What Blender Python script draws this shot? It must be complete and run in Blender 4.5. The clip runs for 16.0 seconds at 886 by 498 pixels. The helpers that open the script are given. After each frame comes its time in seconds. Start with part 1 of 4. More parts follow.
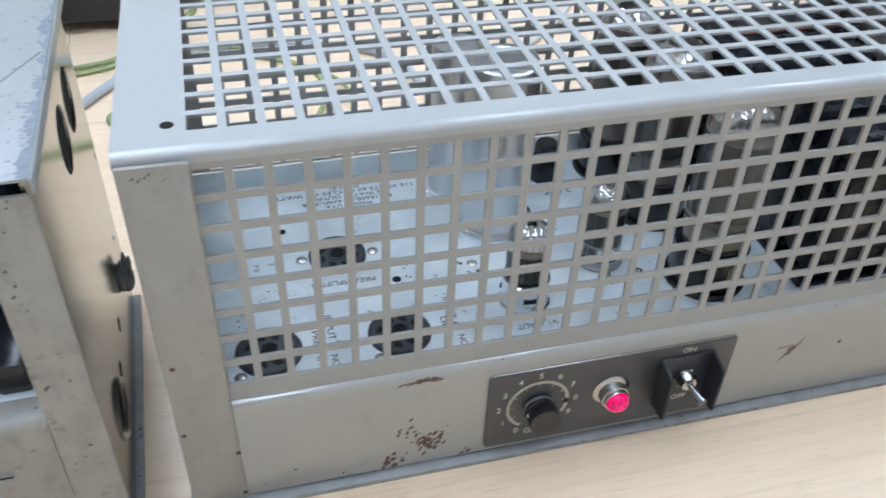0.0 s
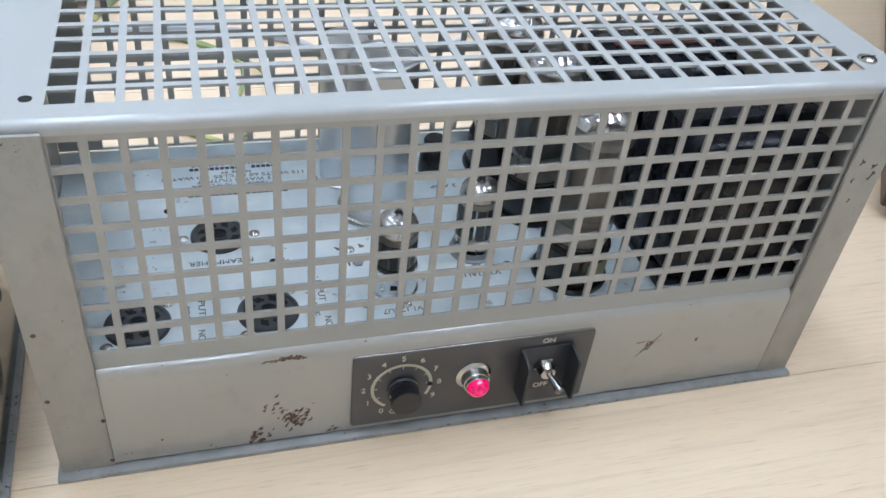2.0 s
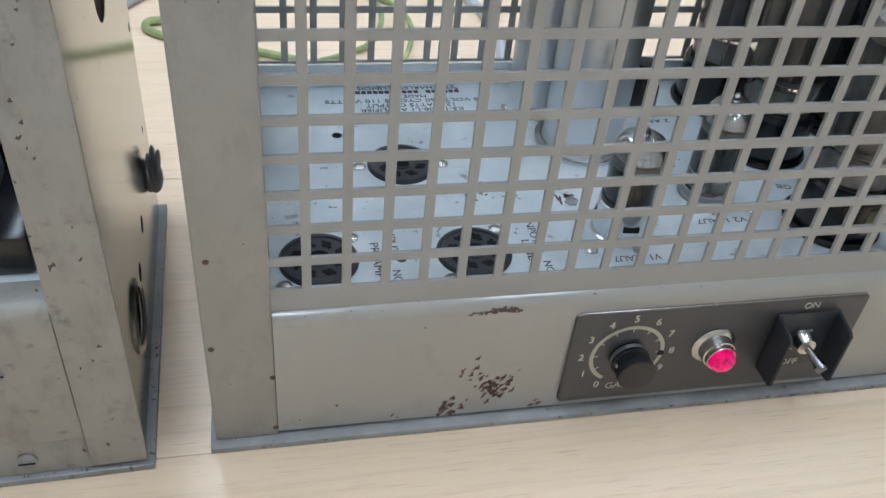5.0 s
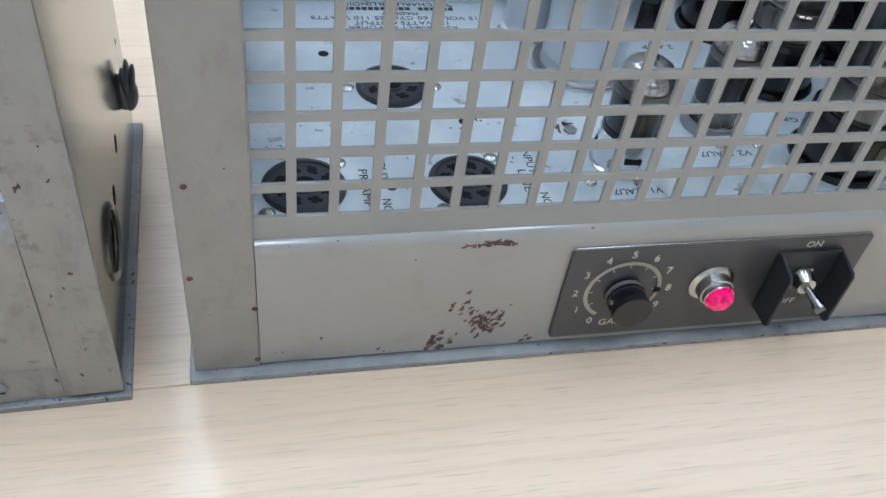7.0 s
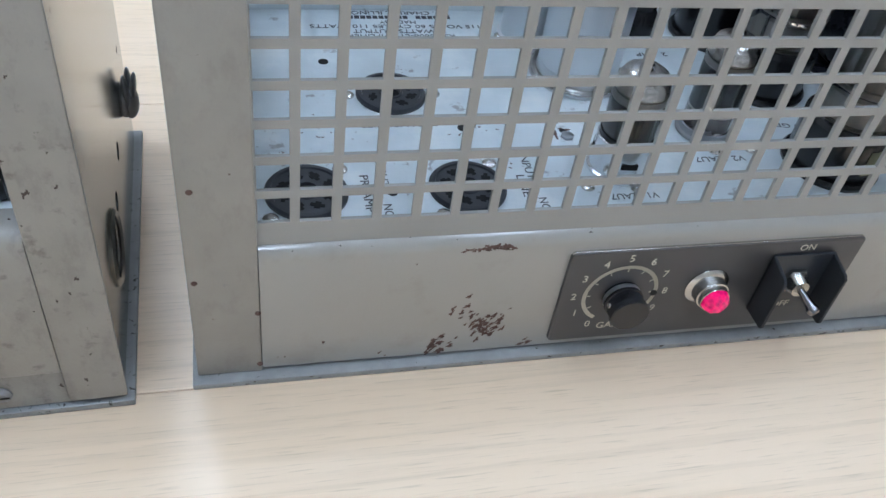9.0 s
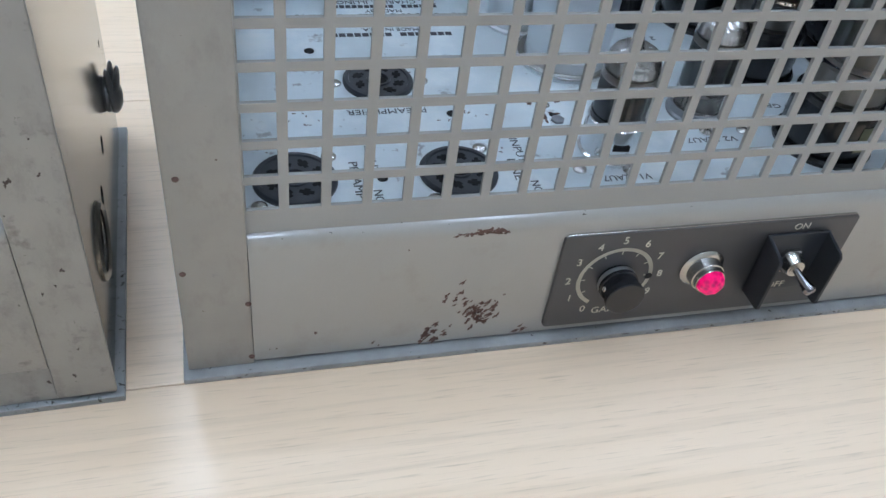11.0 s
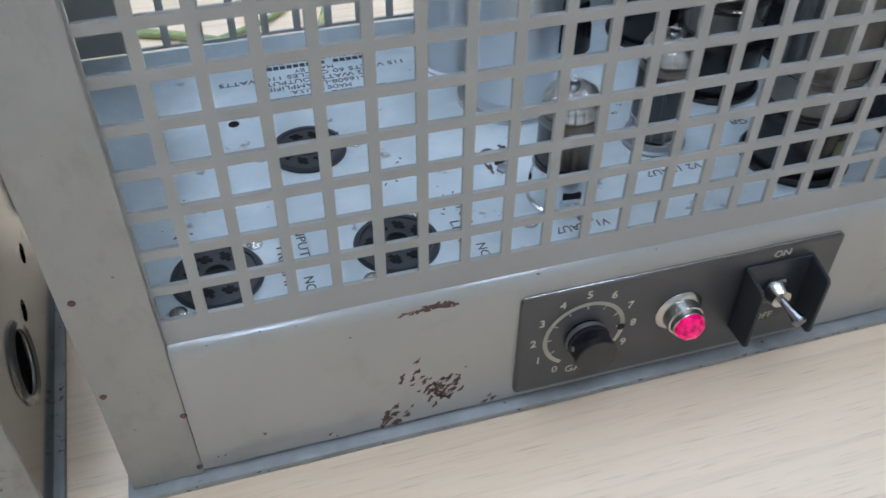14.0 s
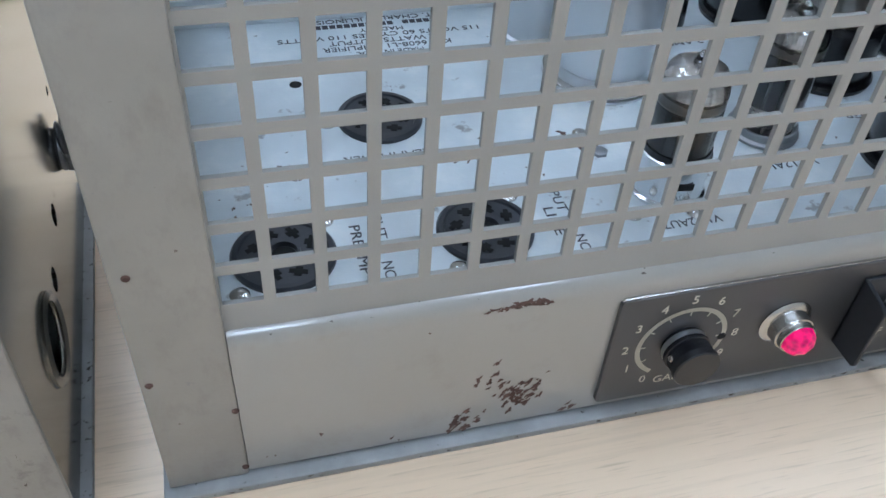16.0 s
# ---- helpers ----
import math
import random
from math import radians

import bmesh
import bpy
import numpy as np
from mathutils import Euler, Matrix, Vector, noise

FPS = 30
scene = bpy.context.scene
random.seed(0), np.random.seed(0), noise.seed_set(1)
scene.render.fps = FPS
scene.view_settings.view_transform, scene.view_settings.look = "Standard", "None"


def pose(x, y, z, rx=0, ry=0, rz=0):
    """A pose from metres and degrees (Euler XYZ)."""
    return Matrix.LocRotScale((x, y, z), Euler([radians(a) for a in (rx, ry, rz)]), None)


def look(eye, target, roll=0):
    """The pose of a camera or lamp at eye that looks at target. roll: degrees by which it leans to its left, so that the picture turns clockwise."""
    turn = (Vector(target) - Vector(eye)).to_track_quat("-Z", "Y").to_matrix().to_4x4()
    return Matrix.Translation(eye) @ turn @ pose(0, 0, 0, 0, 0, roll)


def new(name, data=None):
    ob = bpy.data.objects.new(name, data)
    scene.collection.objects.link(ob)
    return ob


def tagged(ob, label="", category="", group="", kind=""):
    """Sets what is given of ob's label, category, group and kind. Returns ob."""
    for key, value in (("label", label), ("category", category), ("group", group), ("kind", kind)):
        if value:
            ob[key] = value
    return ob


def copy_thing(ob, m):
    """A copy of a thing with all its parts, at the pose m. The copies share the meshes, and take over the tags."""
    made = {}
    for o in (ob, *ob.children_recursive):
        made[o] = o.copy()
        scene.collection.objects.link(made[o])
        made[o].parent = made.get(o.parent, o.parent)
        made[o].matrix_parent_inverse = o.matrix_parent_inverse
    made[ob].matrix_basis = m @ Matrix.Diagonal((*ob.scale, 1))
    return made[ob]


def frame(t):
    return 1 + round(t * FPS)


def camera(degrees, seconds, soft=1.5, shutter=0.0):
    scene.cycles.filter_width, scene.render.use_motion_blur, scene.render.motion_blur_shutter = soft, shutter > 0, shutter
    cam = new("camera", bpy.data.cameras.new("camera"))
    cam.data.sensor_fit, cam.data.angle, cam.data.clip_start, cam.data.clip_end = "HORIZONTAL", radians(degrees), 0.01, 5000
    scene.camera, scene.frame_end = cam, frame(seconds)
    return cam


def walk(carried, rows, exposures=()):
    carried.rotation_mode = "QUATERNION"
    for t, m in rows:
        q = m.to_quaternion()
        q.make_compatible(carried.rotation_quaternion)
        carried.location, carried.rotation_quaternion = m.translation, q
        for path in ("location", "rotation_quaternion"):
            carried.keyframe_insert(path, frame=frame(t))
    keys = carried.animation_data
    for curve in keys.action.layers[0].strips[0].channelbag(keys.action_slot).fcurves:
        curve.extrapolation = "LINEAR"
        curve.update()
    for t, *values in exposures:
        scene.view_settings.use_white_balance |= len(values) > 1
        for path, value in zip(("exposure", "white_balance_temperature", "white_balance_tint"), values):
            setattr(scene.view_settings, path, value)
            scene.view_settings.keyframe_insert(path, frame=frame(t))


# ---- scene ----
# The camera and its way.
cam = camera(54.52, 16.0, shutter=0.25)
PATH = [
    (0, (0.04511, -0.26383, 0.36328), (0.25934, 0.48798, -0.26033), 2.27),
    (0.5, (0.08779, -0.25893, 0.36854), (0.31621, 0.49106, -0.25221), 4.11),
    (1, (0.10286, -0.26119, 0.37066), (0.33498, 0.48242, -0.25637), 4.83),
    (1.5, (0.09904, -0.27312, 0.37453), (0.34949, 0.46594, -0.25081), 5.87),
    (2, (0.08389, -0.29284, 0.37406), (0.34174, 0.44581, -0.24876), 6.94),
    (2.5, (0.06709, -0.30133, 0.38032), (0.32980, 0.43672, -0.24119), 7.82),
    (3, (0.04796, -0.30838, 0.38073), (0.31716, 0.43016, -0.23741), 8.88),
    (3.5, (0.03398, -0.31036, 0.38114), (0.31466, 0.42883, -0.23108), 9.79),
    (4, (0.02347, -0.31887, 0.38226), (0.30968, 0.42734, -0.21879), 10.17),
    (4.5, (0.01153, -0.29872, 0.37315), (0.28349, 0.45047, -0.23080), 9.59),
    (5, (0.02802, -0.22965, 0.29204), (0.22468, 0.52200, -0.33752), 6.12),
    (7.5, (0.02698, -0.21577, 0.28169), (0.24379, 0.46984, -0.41325), 9.33),
    (8, (0.04869, -0.21674, 0.28103), (0.26489, 0.47430, -0.40868), 9.07),
    (8.5, (0.04062, -0.22124, 0.28164), (0.25310, 0.47673, -0.40224), 8.68),
    (9, (0.02256, -0.21934, 0.28400), (0.24746, 0.47508, -0.39952), 9.26),
    (11.5, (0.02180, -0.22137, 0.27459), (0.26231, 0.47465, -0.40195), 8.45),
    (12, (0.01849, -0.21722, 0.28222), (0.27429, 0.47474, -0.39288), 8.57),
    (12.5, (0.06467, -0.23810, 0.30459), (0.30182, 0.45829, -0.37275), 3.33),
    (13, (0.07592, -0.24554, 0.31535), (0.31782, 0.45958, -0.35120), 1.18),
    (13.5, (0.06173, -0.22388, 0.30923), (0.29807, 0.47507, -0.36575), 0.72),
    (14, (0.05785, -0.19331, 0.27617), (0.27440, 0.51549, -0.39518), 0.58),
    (14.5, (0.02153, -0.17238, 0.25596), (0.24043, 0.53204, -0.41922), 2.88),
    (15, (0.02867, -0.16768, 0.25154), (0.24205, 0.53281, -0.42946), 3.58),
    (15.5, (0.03534, -0.16806, 0.25178), (0.24775, 0.52894, -0.43310), 3.71),
    (16, (0.03590, -0.15895, 0.25239), (0.25652, 0.53434, -0.43368), 4.40),
]
EXPOSURES = [(0, 0.0, 6300, 10), (1.5, -0.03, 6450, 10), (4.5, -0.03, 6500, 10), (5.0, -0.2, 6500, 10), (7.5, -0.06, 6050, 10), (8.5, -0.07, 6040, 10), (9.2, -0.13, 6030, 10), (11.5, -0.15, 6010, 10), (12.5, -0.09, 6000, 10), (13.5, -0.15, 6000, 10), (14.0, -0.24, 5980, 10), (15.0, -0.1, 6050, 10), (16.0, -0.1, 6000, 10)]
walk(cam, [(t, look(eye, target, roll)) for t, eye, target, roll in PATH], EXPOSURES)

# Light: a dim room with strip lamps under the ceiling.
world = bpy.data.worlds.new("room_light")
scene.world = world
world.use_nodes = True
world.node_tree.nodes["Background"].inputs[0].default_value = (0.75, 0.85, 1.0, 1)
world.node_tree.nodes["Background"].inputs[1].default_value = 0.05
scene.view_settings.exposure = 0.0
LAMP_POWER = 18.5


# ---------------------------------------------------------------- materials
def material(name, colour, rough=0.5, metal=0.0, vary=0.12, scale=60.0, bump=0.0, bump_scale=400.0, coat=0.0, spec=0.5):
    m = bpy.data.materials.new(name)
    m.use_nodes = True
    n, l = m.node_tree.nodes, m.node_tree.links
    b = n["Principled BSDF"]
    b.inputs["Roughness"].default_value = rough
    b.inputs["Metallic"].default_value = metal
    b.inputs["Coat Weight"].default_value = coat
    b.inputs["Coat Roughness"].default_value = 0.12
    b.inputs["Specular IOR Level"].default_value = spec
    co = n.new("ShaderNodeTexCoord")
    big = n.new("ShaderNodeTexNoise")
    big.inputs["Scale"].default_value = scale
    big.inputs["Detail"].default_value = 6
    l.new(co.outputs["Object"], big.inputs["Vector"])
    mix = n.new("ShaderNodeMix")
    mix.data_type = "RGBA"
    mix.inputs["A"].default_value = (*[c * (1 - vary) for c in colour], 1)
    mix.inputs["B"].default_value = (*[min(1, c * (1 + vary)) for c in colour], 1)
    l.new(big.outputs["Fac"], mix.inputs["Factor"])
    l.new(mix.outputs["Result"], b.inputs["Base Color"])
    fine = n.new("ShaderNodeTexNoise")
    fine.inputs["Scale"].default_value = bump_scale
    fine.inputs["Detail"].default_value = 4
    l.new(co.outputs["Object"], fine.inputs["Vector"])
    rr = n.new("ShaderNodeMapRange")
    rr.inputs["To Min"].default_value = max(0.02, rough - 0.03)
    rr.inputs["To Max"].default_value = min(1, rough + 0.04)
    l.new(big.outputs["Fac"], rr.inputs["Value"])
    l.new(rr.outputs["Result"], b.inputs["Roughness"])
    if bump:
        bp = n.new("ShaderNodeBump")
        bp.inputs["Strength"].default_value = bump
        bp.inputs["Distance"].default_value = 0.0004
        l.new(fine.outputs["Fac"], bp.inputs["Height"])
        l.new(bp.outputs["Normal"], b.inputs["Normal"])
    m["mix"], m["noise"] = mix.name, big.name
    return m


def add_specks(m, colour, scale, low, high, rough=0.8):
    """Chips and specks of another colour with a shape of their own, laid over the base colour."""
    n, l = m.node_tree.nodes, m.node_tree.links
    b = n["Principled BSDF"]
    co = n.new("ShaderNodeTexCoord")
    a = n.new("ShaderNodeTexNoise")
    a.inputs["Scale"].default_value, a.inputs["Detail"].default_value, a.inputs["Roughness"].default_value = scale, 5, 0.65
    l.new(co.outputs["Object"], a.inputs["Vector"])
    r = n.new("ShaderNodeMapRange")
    r.inputs["From Min"].default_value, r.inputs["From Max"].default_value = low, high
    l.new(a.outputs["Fac"], r.inputs["Value"])
    mix = n.new("ShaderNodeMix")
    mix.data_type = "RGBA"
    mix.inputs["B"].default_value = (*colour, 1)
    old = b.inputs["Base Color"].links[0].from_socket
    l.new(old, mix.inputs["A"])
    l.new(r.outputs["Result"], mix.inputs["Factor"])
    l.new(mix.outputs["Result"], b.inputs["Base Color"])
    return m


def add_streaks(m, colour, amount):
    """Faint grime in upright streaks."""
    n, l = m.node_tree.nodes, m.node_tree.links
    b = n["Principled BSDF"]
    co, mp, a, r = n.new("ShaderNodeTexCoord"), n.new("ShaderNodeMapping"), n.new("ShaderNodeTexNoise"), n.new("ShaderNodeMapRange")
    mp.inputs["Scale"].default_value = (120, 120, 60)
    a.inputs["Scale"].default_value, a.inputs["Detail"].default_value, a.inputs["Roughness"].default_value = 1, 6, 0.7
    l.new(co.outputs["Object"], mp.inputs["Vector"]), l.new(mp.outputs[0], a.inputs["Vector"])
    r.inputs["From Min"].default_value, r.inputs["From Max"].default_value, r.inputs["To Max"].default_value = 0.50, 0.78, amount
    l.new(a.outputs["Fac"], r.inputs["Value"])
    mix = n.new("ShaderNodeMix")
    mix.data_type = "RGBA"
    mix.inputs["B"].default_value = (*colour, 1)
    l.new(b.inputs["Base Color"].links[0].from_socket, mix.inputs["A"])
    l.new(r.outputs["Result"], mix.inputs["Factor"])
    l.new(mix.outputs["Result"], b.inputs["Base Color"])
    return m


def wood_material():
    m = bpy.data.materials.new("maple_laminate")
    m.use_nodes = True
    n, l = m.node_tree.nodes, m.node_tree.links
    b = n["Principled BSDF"]
    co, info = n.new("ShaderNodeTexCoord"), n.new("ShaderNodeObjectInfo")
    shift = n.new("ShaderNodeVectorMath")
    shift.operation = "MULTIPLY_ADD"
    l.new(info.outputs["Random"], shift.inputs[0])
    shift.inputs[1].default_value = (9, 5, 0)
    l.new(co.outputs["Object"], shift.inputs[2])

    def streak(sx, sy, detail, low, high, distort=0.0):
        mp = n.new("ShaderNodeMapping")
        mp.inputs["Scale"].default_value = (sx, sy, 1)
        l.new(shift.outputs[0], mp.inputs["Vector"])
        t = n.new("ShaderNodeTexNoise")
        t.inputs["Scale"].default_value, t.inputs["Detail"].default_value, t.inputs["Distortion"].default_value = 1, detail, distort
        l.new(mp.outputs[0], t.inputs["Vector"])
        r = n.new("ShaderNodeMapRange")
        r.inputs["From Min"].default_value, r.inputs["From Max"].default_value = low, high
        l.new(t.outputs["Fac"], r.inputs["Value"])
        return r.outputs["Result"]

    def over(under, colour, fac, amount):
        k = n.new("ShaderNodeMath")
        k.operation = "MULTIPLY"
        k.inputs[1].default_value = amount
        l.new(fac, k.inputs[0])
        mix = n.new("ShaderNodeMix")
        mix.data_type = "RGBA"
        if isinstance(under, tuple):
            mix.inputs["A"].default_value = (*under, 1)
        else:
            l.new(under, mix.inputs["A"])
        mix.inputs["B"].default_value = (*colour, 1)
        l.new(k.outputs[0], mix.inputs["Factor"])
        return mix.outputs["Result"]

    c = over((0.845, 0.658, 0.475), (0.785, 0.595, 0.41), streak(3, 22, 4, 0.35, 0.65, 0.6), 0.8)
    c = over(c, (0.66, 0.50, 0.34), streak(7, 260, 4, 0.50, 0.75, 0.4), 0.6)
    c = over(c, (0.47, 0.34, 0.21), streak(45, 1100, 3, 0.58, 0.74), 0.5)
    l.new(c, b.inputs["Base Color"])
    b.inputs["Roughness"].default_value = 0.33
    b.inputs["Specular IOR Level"].default_value = 0.5
    bp = n.new("ShaderNodeBump")
    bp.inputs["Strength"].default_value, bp.inputs["Distance"].default_value = 0.12, 0.0002
    l.new(streak(20, 300, 3, 0.3, 0.7), bp.inputs["Height"])
    l.new(bp.outputs["Normal"], b.inputs["Normal"])
    return m


def glow(name, colour, strength):
    m = bpy.data.materials.new(name)
    m.use_nodes = True
    b = m.node_tree.nodes["Principled BSDF"]
    b.inputs["Base Color"].default_value = (*colour, 1)
    b.inputs["Emission Color"].default_value = (*colour, 1)
    b.inputs["Emission Strength"].default_value = strength
    return m


def glass(name, colour=(1, 1, 1), rough=0.0):
    m = bpy.data.materials.new(name)
    m.use_nodes = True
    b = m.node_tree.nodes["Principled BSDF"]
    b.inputs["Base Color"].default_value = (*colour, 1)
    b.inputs["Transmission Weight"].default_value = 1
    b.inputs["Roughness"].default_value = rough
    b.inputs["IOR"].default_value = 1.47
    return m


PAINT = material("grey_enamel", (0.350, 0.338, 0.306), 0.34, vary=0.06, scale=14, bump=0.10, bump_scale=900, coat=1.0)
# One enamel: COVER coloured paler and cooler for overhead light, GRILLE darker as shaded.
COVER = add_specks(material("lit_top_grey_enamel", (0.40, 0.41, 0.405), 0.34, vary=0.03, scale=18, bump=0.08, bump_scale=900, coat=0.6), (0.2, 0.17, 0.15), 150, 0.78, 0.80)
GRILLE = material("shaded_side_grey_enamel", (0.335, 0.333, 0.312), 0.36, vary=0.05, scale=16, bump=0.1, bump_scale=900, coat=0.3)
add_specks(PAINT, (0.30, 0.28, 0.24), 38, 0.56, 0.80)
WORN = add_specks(add_specks(material("scuffed_grey_enamel", (0.325, 0.308, 0.275), 0.38, vary=0.14, scale=60, bump=0.15, bump_scale=800), (0.27, 0.26, 0.25), 160, 0.68, 0.74), (0.12, 0.08, 0.06), 240, 0.72, 0.75)
add_streaks(WORN, (0.20, 0.18, 0.16), 0.45)
DIRTY = add_specks(add_specks(material("dirty_grey_enamel", (0.32, 0.303, 0.27), 0.4, vary=0.2, scale=50, bump=0.2, bump_scale=700), (0.20, 0.185, 0.165), 120, 0.58, 0.70), (0.09, 0.07, 0.055), 230, 0.70, 0.73)
add_streaks(DIRTY, (0.15, 0.135, 0.12), 0.6)
CHIPPED = add_specks(add_specks(material("chipped_pale_enamel", (0.345, 0.36, 0.36), 0.35, vary=0.05, scale=25, bump=0.2, bump_scale=700), (0.24, 0.26, 0.29), 150, 0.62, 0.65), (0.03, 0.03, 0.035), 210, 0.69, 0.71)
DECK = add_specks(add_specks(material("pale_blue_deck_enamel", (0.63, 0.70, 0.73), 0.40, vary=0.22, scale=34, bump=0.15, bump_scale=600), (0.33, 0.34, 0.35), 75, 0.63, 0.68), (0.10, 0.09, 0.08), 190, 0.705, 0.73)
add_specks(DECK, (0.76, 0.80, 0.80), 34, 0.50, 0.72)
EDGE = add_specks(material("worn_steel_edge", (0.29, 0.295, 0.29), 0.42, 0.2, vary=0.35, scale=90, bump=0.3), (0.06, 0.05, 0.045), 330, 0.66, 0.70)
DARKEDGE = add_specks(material("tarnished_steel_edge", (0.27, 0.28, 0.28), 0.37, 0.45, vary=0.3, scale=90, bump=0.3), (0.05, 0.045, 0.04), 300, 0.60, 0.66)
STEEL = add_specks(material("polished_plate_steel", (0.36, 0.35, 0.315), 0.14, 1.0, vary=0.12, scale=14), (0.16, 0.14, 0.12), 120, 0.67, 0.70)
RUBBED = add_specks(material("rubbed_blue_grey_metal", (0.24, 0.275, 0.31), 0.45, 0.2, vary=0.3, scale=300, bump=0.3), (0.10, 0.11, 0.12), 420, 0.60, 0.66)
CHROME = material("chrome", (0.82, 0.82, 0.82), 0.12, 1.0, vary=0.03)
ZINC = material("dull_dark_zinc", (0.30, 0.31, 0.32), 0.40, 0.8, vary=0.2, scale=200)
DARKCHROME = material("dark_chrome", (0.24, 0.24, 0.25), 0.12, 1.0, vary=0.05)
TIN = material("dull_tin", (0.55, 0.54, 0.51), 0.24, 1.0, vary=0.12, scale=120)
ALU = material("drawn_aluminium", (0.72, 0.74, 0.76), 0.34, 1.0, vary=0.05, scale=40, bump=0.1)
SKIRT = material("plated_skirt", (0.78, 0.80, 0.82), 0.16, 1.0, vary=0.06, scale=60)
BLACK = material("black_bakelite", (0.012, 0.012, 0.014), 0.24, vary=0.3, scale=200, bump=0.1)
SOCKET = material("grey_black_phenolic", (0.036, 0.040, 0.048), 0.4, vary=0.25, scale=150, bump=0.2)
# Flat black that paints the shade inside holes and slots; also the index dot.
HOLE = material("black_hollow_shade_and_dot", (0.008, 0.008, 0.008), 0.9)
CRACKLE = material("black_wrinkle_enamel", (0.008, 0.009, 0.014), 0.27, vary=0.3, scale=120, bump=0.25, bump_scale=1200, spec=0.3)
PLATE = material("satin_charcoal_plate", (0.086, 0.084, 0.085), 0.36, 0.35, vary=0.08, scale=30, bump=0.08, bump_scale=1500)
GUARD = material("satin_black_guard", (0.026, 0.029, 0.034), 0.33, vary=0.2, scale=120, bump=0.1)
IVORY = material("ivory_paint", (0.66, 0.62, 0.52), 0.6, vary=0.06)
INK = material("black_ink", (0.045, 0.045, 0.055), 0.6, vary=0.3, scale=300)
ANODE = material("carbonised_anode", (0.060, 0.058, 0.056), 0.5, 0.3, vary=0.3, scale=200)
PLATEGREY = material("grey_anode_plate", (0.17, 0.168, 0.160), 0.42, 0.3, vary=0.25, scale=120)
MICA = material("pale_mica", (0.5, 0.47, 0.42), 0.4, vary=0.1, scale=300)
GETTER = material("silver_getter", (0.72, 0.72, 0.72), 0.05, 1.0, vary=0.2, scale=260, bump=0.18, bump_scale=300)
RUST = add_specks(material("rust_brown", (0.125, 0.072, 0.058), 0.85, vary=0.35, scale=300, bump=0.5), (0.06, 0.04, 0.03), 220, 0.5, 0.6)
GRIME = material("dark_grime", (0.085, 0.065, 0.055), 0.8, vary=0.3, scale=300)
COPPER = material("reddish_winding_paper", (0.12, 0.035, 0.025), 0.6, vary=0.25, scale=120)
GLASS = glass("clear_tube_glass")
JEWEL = glow("lit_magenta_jewel", (1.0, 0.002, 0.15), 0.6)
jn, jl = JEWEL.node_tree.nodes, JEWEL.node_tree.links
cells = jn.new("ShaderNodeTexVoronoi")
cells.inputs["Scale"].default_value = 420
jco, jr = jn.new("ShaderNodeTexCoord"), jn.new("ShaderNodeMapRange")
jr.inputs["From Max"].default_value, jr.inputs["To Min"].default_value, jr.inputs["To Max"].default_value = 0.8, 0.05, 0.75
jl.new(jco.outputs["Object"], cells.inputs["Vector"]), jl.new(cells.outputs["Distance"], jr.inputs["Value"])
jl.new(jr.outputs["Result"], jn["Principled BSDF"].inputs["Emission Strength"])
jn["Principled BSDF"].inputs["Base Color"].default_value = (0.45, 0.004, 0.09, 1)
jn["Principled BSDF"].inputs["Roughness"].default_value = 0.08
WOOD = wood_material()
WALLPAINT = material("white_wall_paint", (0.58, 0.57, 0.55), 0.8, vary=0.03, scale=3, bump=0.1)
BROWN = material("dark_brown_veneer", (0.085, 0.05, 0.032), 0.4, vary=0.25, scale=14, bump=0.1)
BLACKPLASTIC = material("matt_black_plastic", (0.02, 0.02, 0.023), 0.5, vary=0.15, scale=60, bump=0.2)
GREENWIRE = add_specks(material("green_cable_sheath", (0.26, 0.33, 0.14), 0.5, vary=0.2, scale=60), (0.50, 0.47, 0.20), 60, 0.50, 0.66)
GREYWIRE = material("grey_cable_sheath", (0.42, 0.44, 0.47), 0.45, vary=0.08, scale=60)
WHITEWIRE = material("white_cable_sheath", (0.66, 0.66, 0.63), 0.45, vary=0.06, scale=60)
DIFFUSER = glow("lamp_diffuser", (0.69, 0.82, 1.0), LAMP_POWER)


# ---------------------------------------------------------------- mesh helpers
def mesh_of(name, bm, mat, smooth=True):
    me = bpy.data.meshes.new(name)
    bmesh.ops.recalc_face_normals(bm, faces=bm.faces)
    bm.to_mesh(me)
    bm.free()
    me.materials.append(mat)
    if smooth:
        me.shade_smooth()
        me.set_sharp_from_angle(angle=radians(32))
    return me


def part(name, bm, mat, parent=None, label="", m=None):
    ob = new(name, mesh_of(name, bm, mat))
    if parent:
        ob.parent = parent
    if m is not None:
        ob.matrix_basis = m
    return tagged(ob, label)


def thing(name, label, category, m=None, group="", kind=""):
    ob = new(name)
    ob.empty_display_size = 0.02
    if m is not None:
        ob.matrix_basis = m
    return tagged(ob, label, category, group, kind)


def box(x0, x1, y0, y1, z0, z1, bevel=0.0, seg=2, bm=None):
    bm = bm or bmesh.new()
    vs = bmesh.ops.create_cube(bm, size=1)["verts"]
    for v in vs:
        v.co = Vector((x0 + (v.co.x + 0.5) * (x1 - x0), y0 + (v.co.y + 0.5) * (y1 - y0), z0 + (v.co.z + 0.5) * (z1 - z0)))
    if bevel:
        es = list({e for v in vs for e in v.link_edges})
        bmesh.ops.bevel(bm, geom=es, offset=bevel, segments=seg, affect="EDGES", profile=0.5)
    return bm


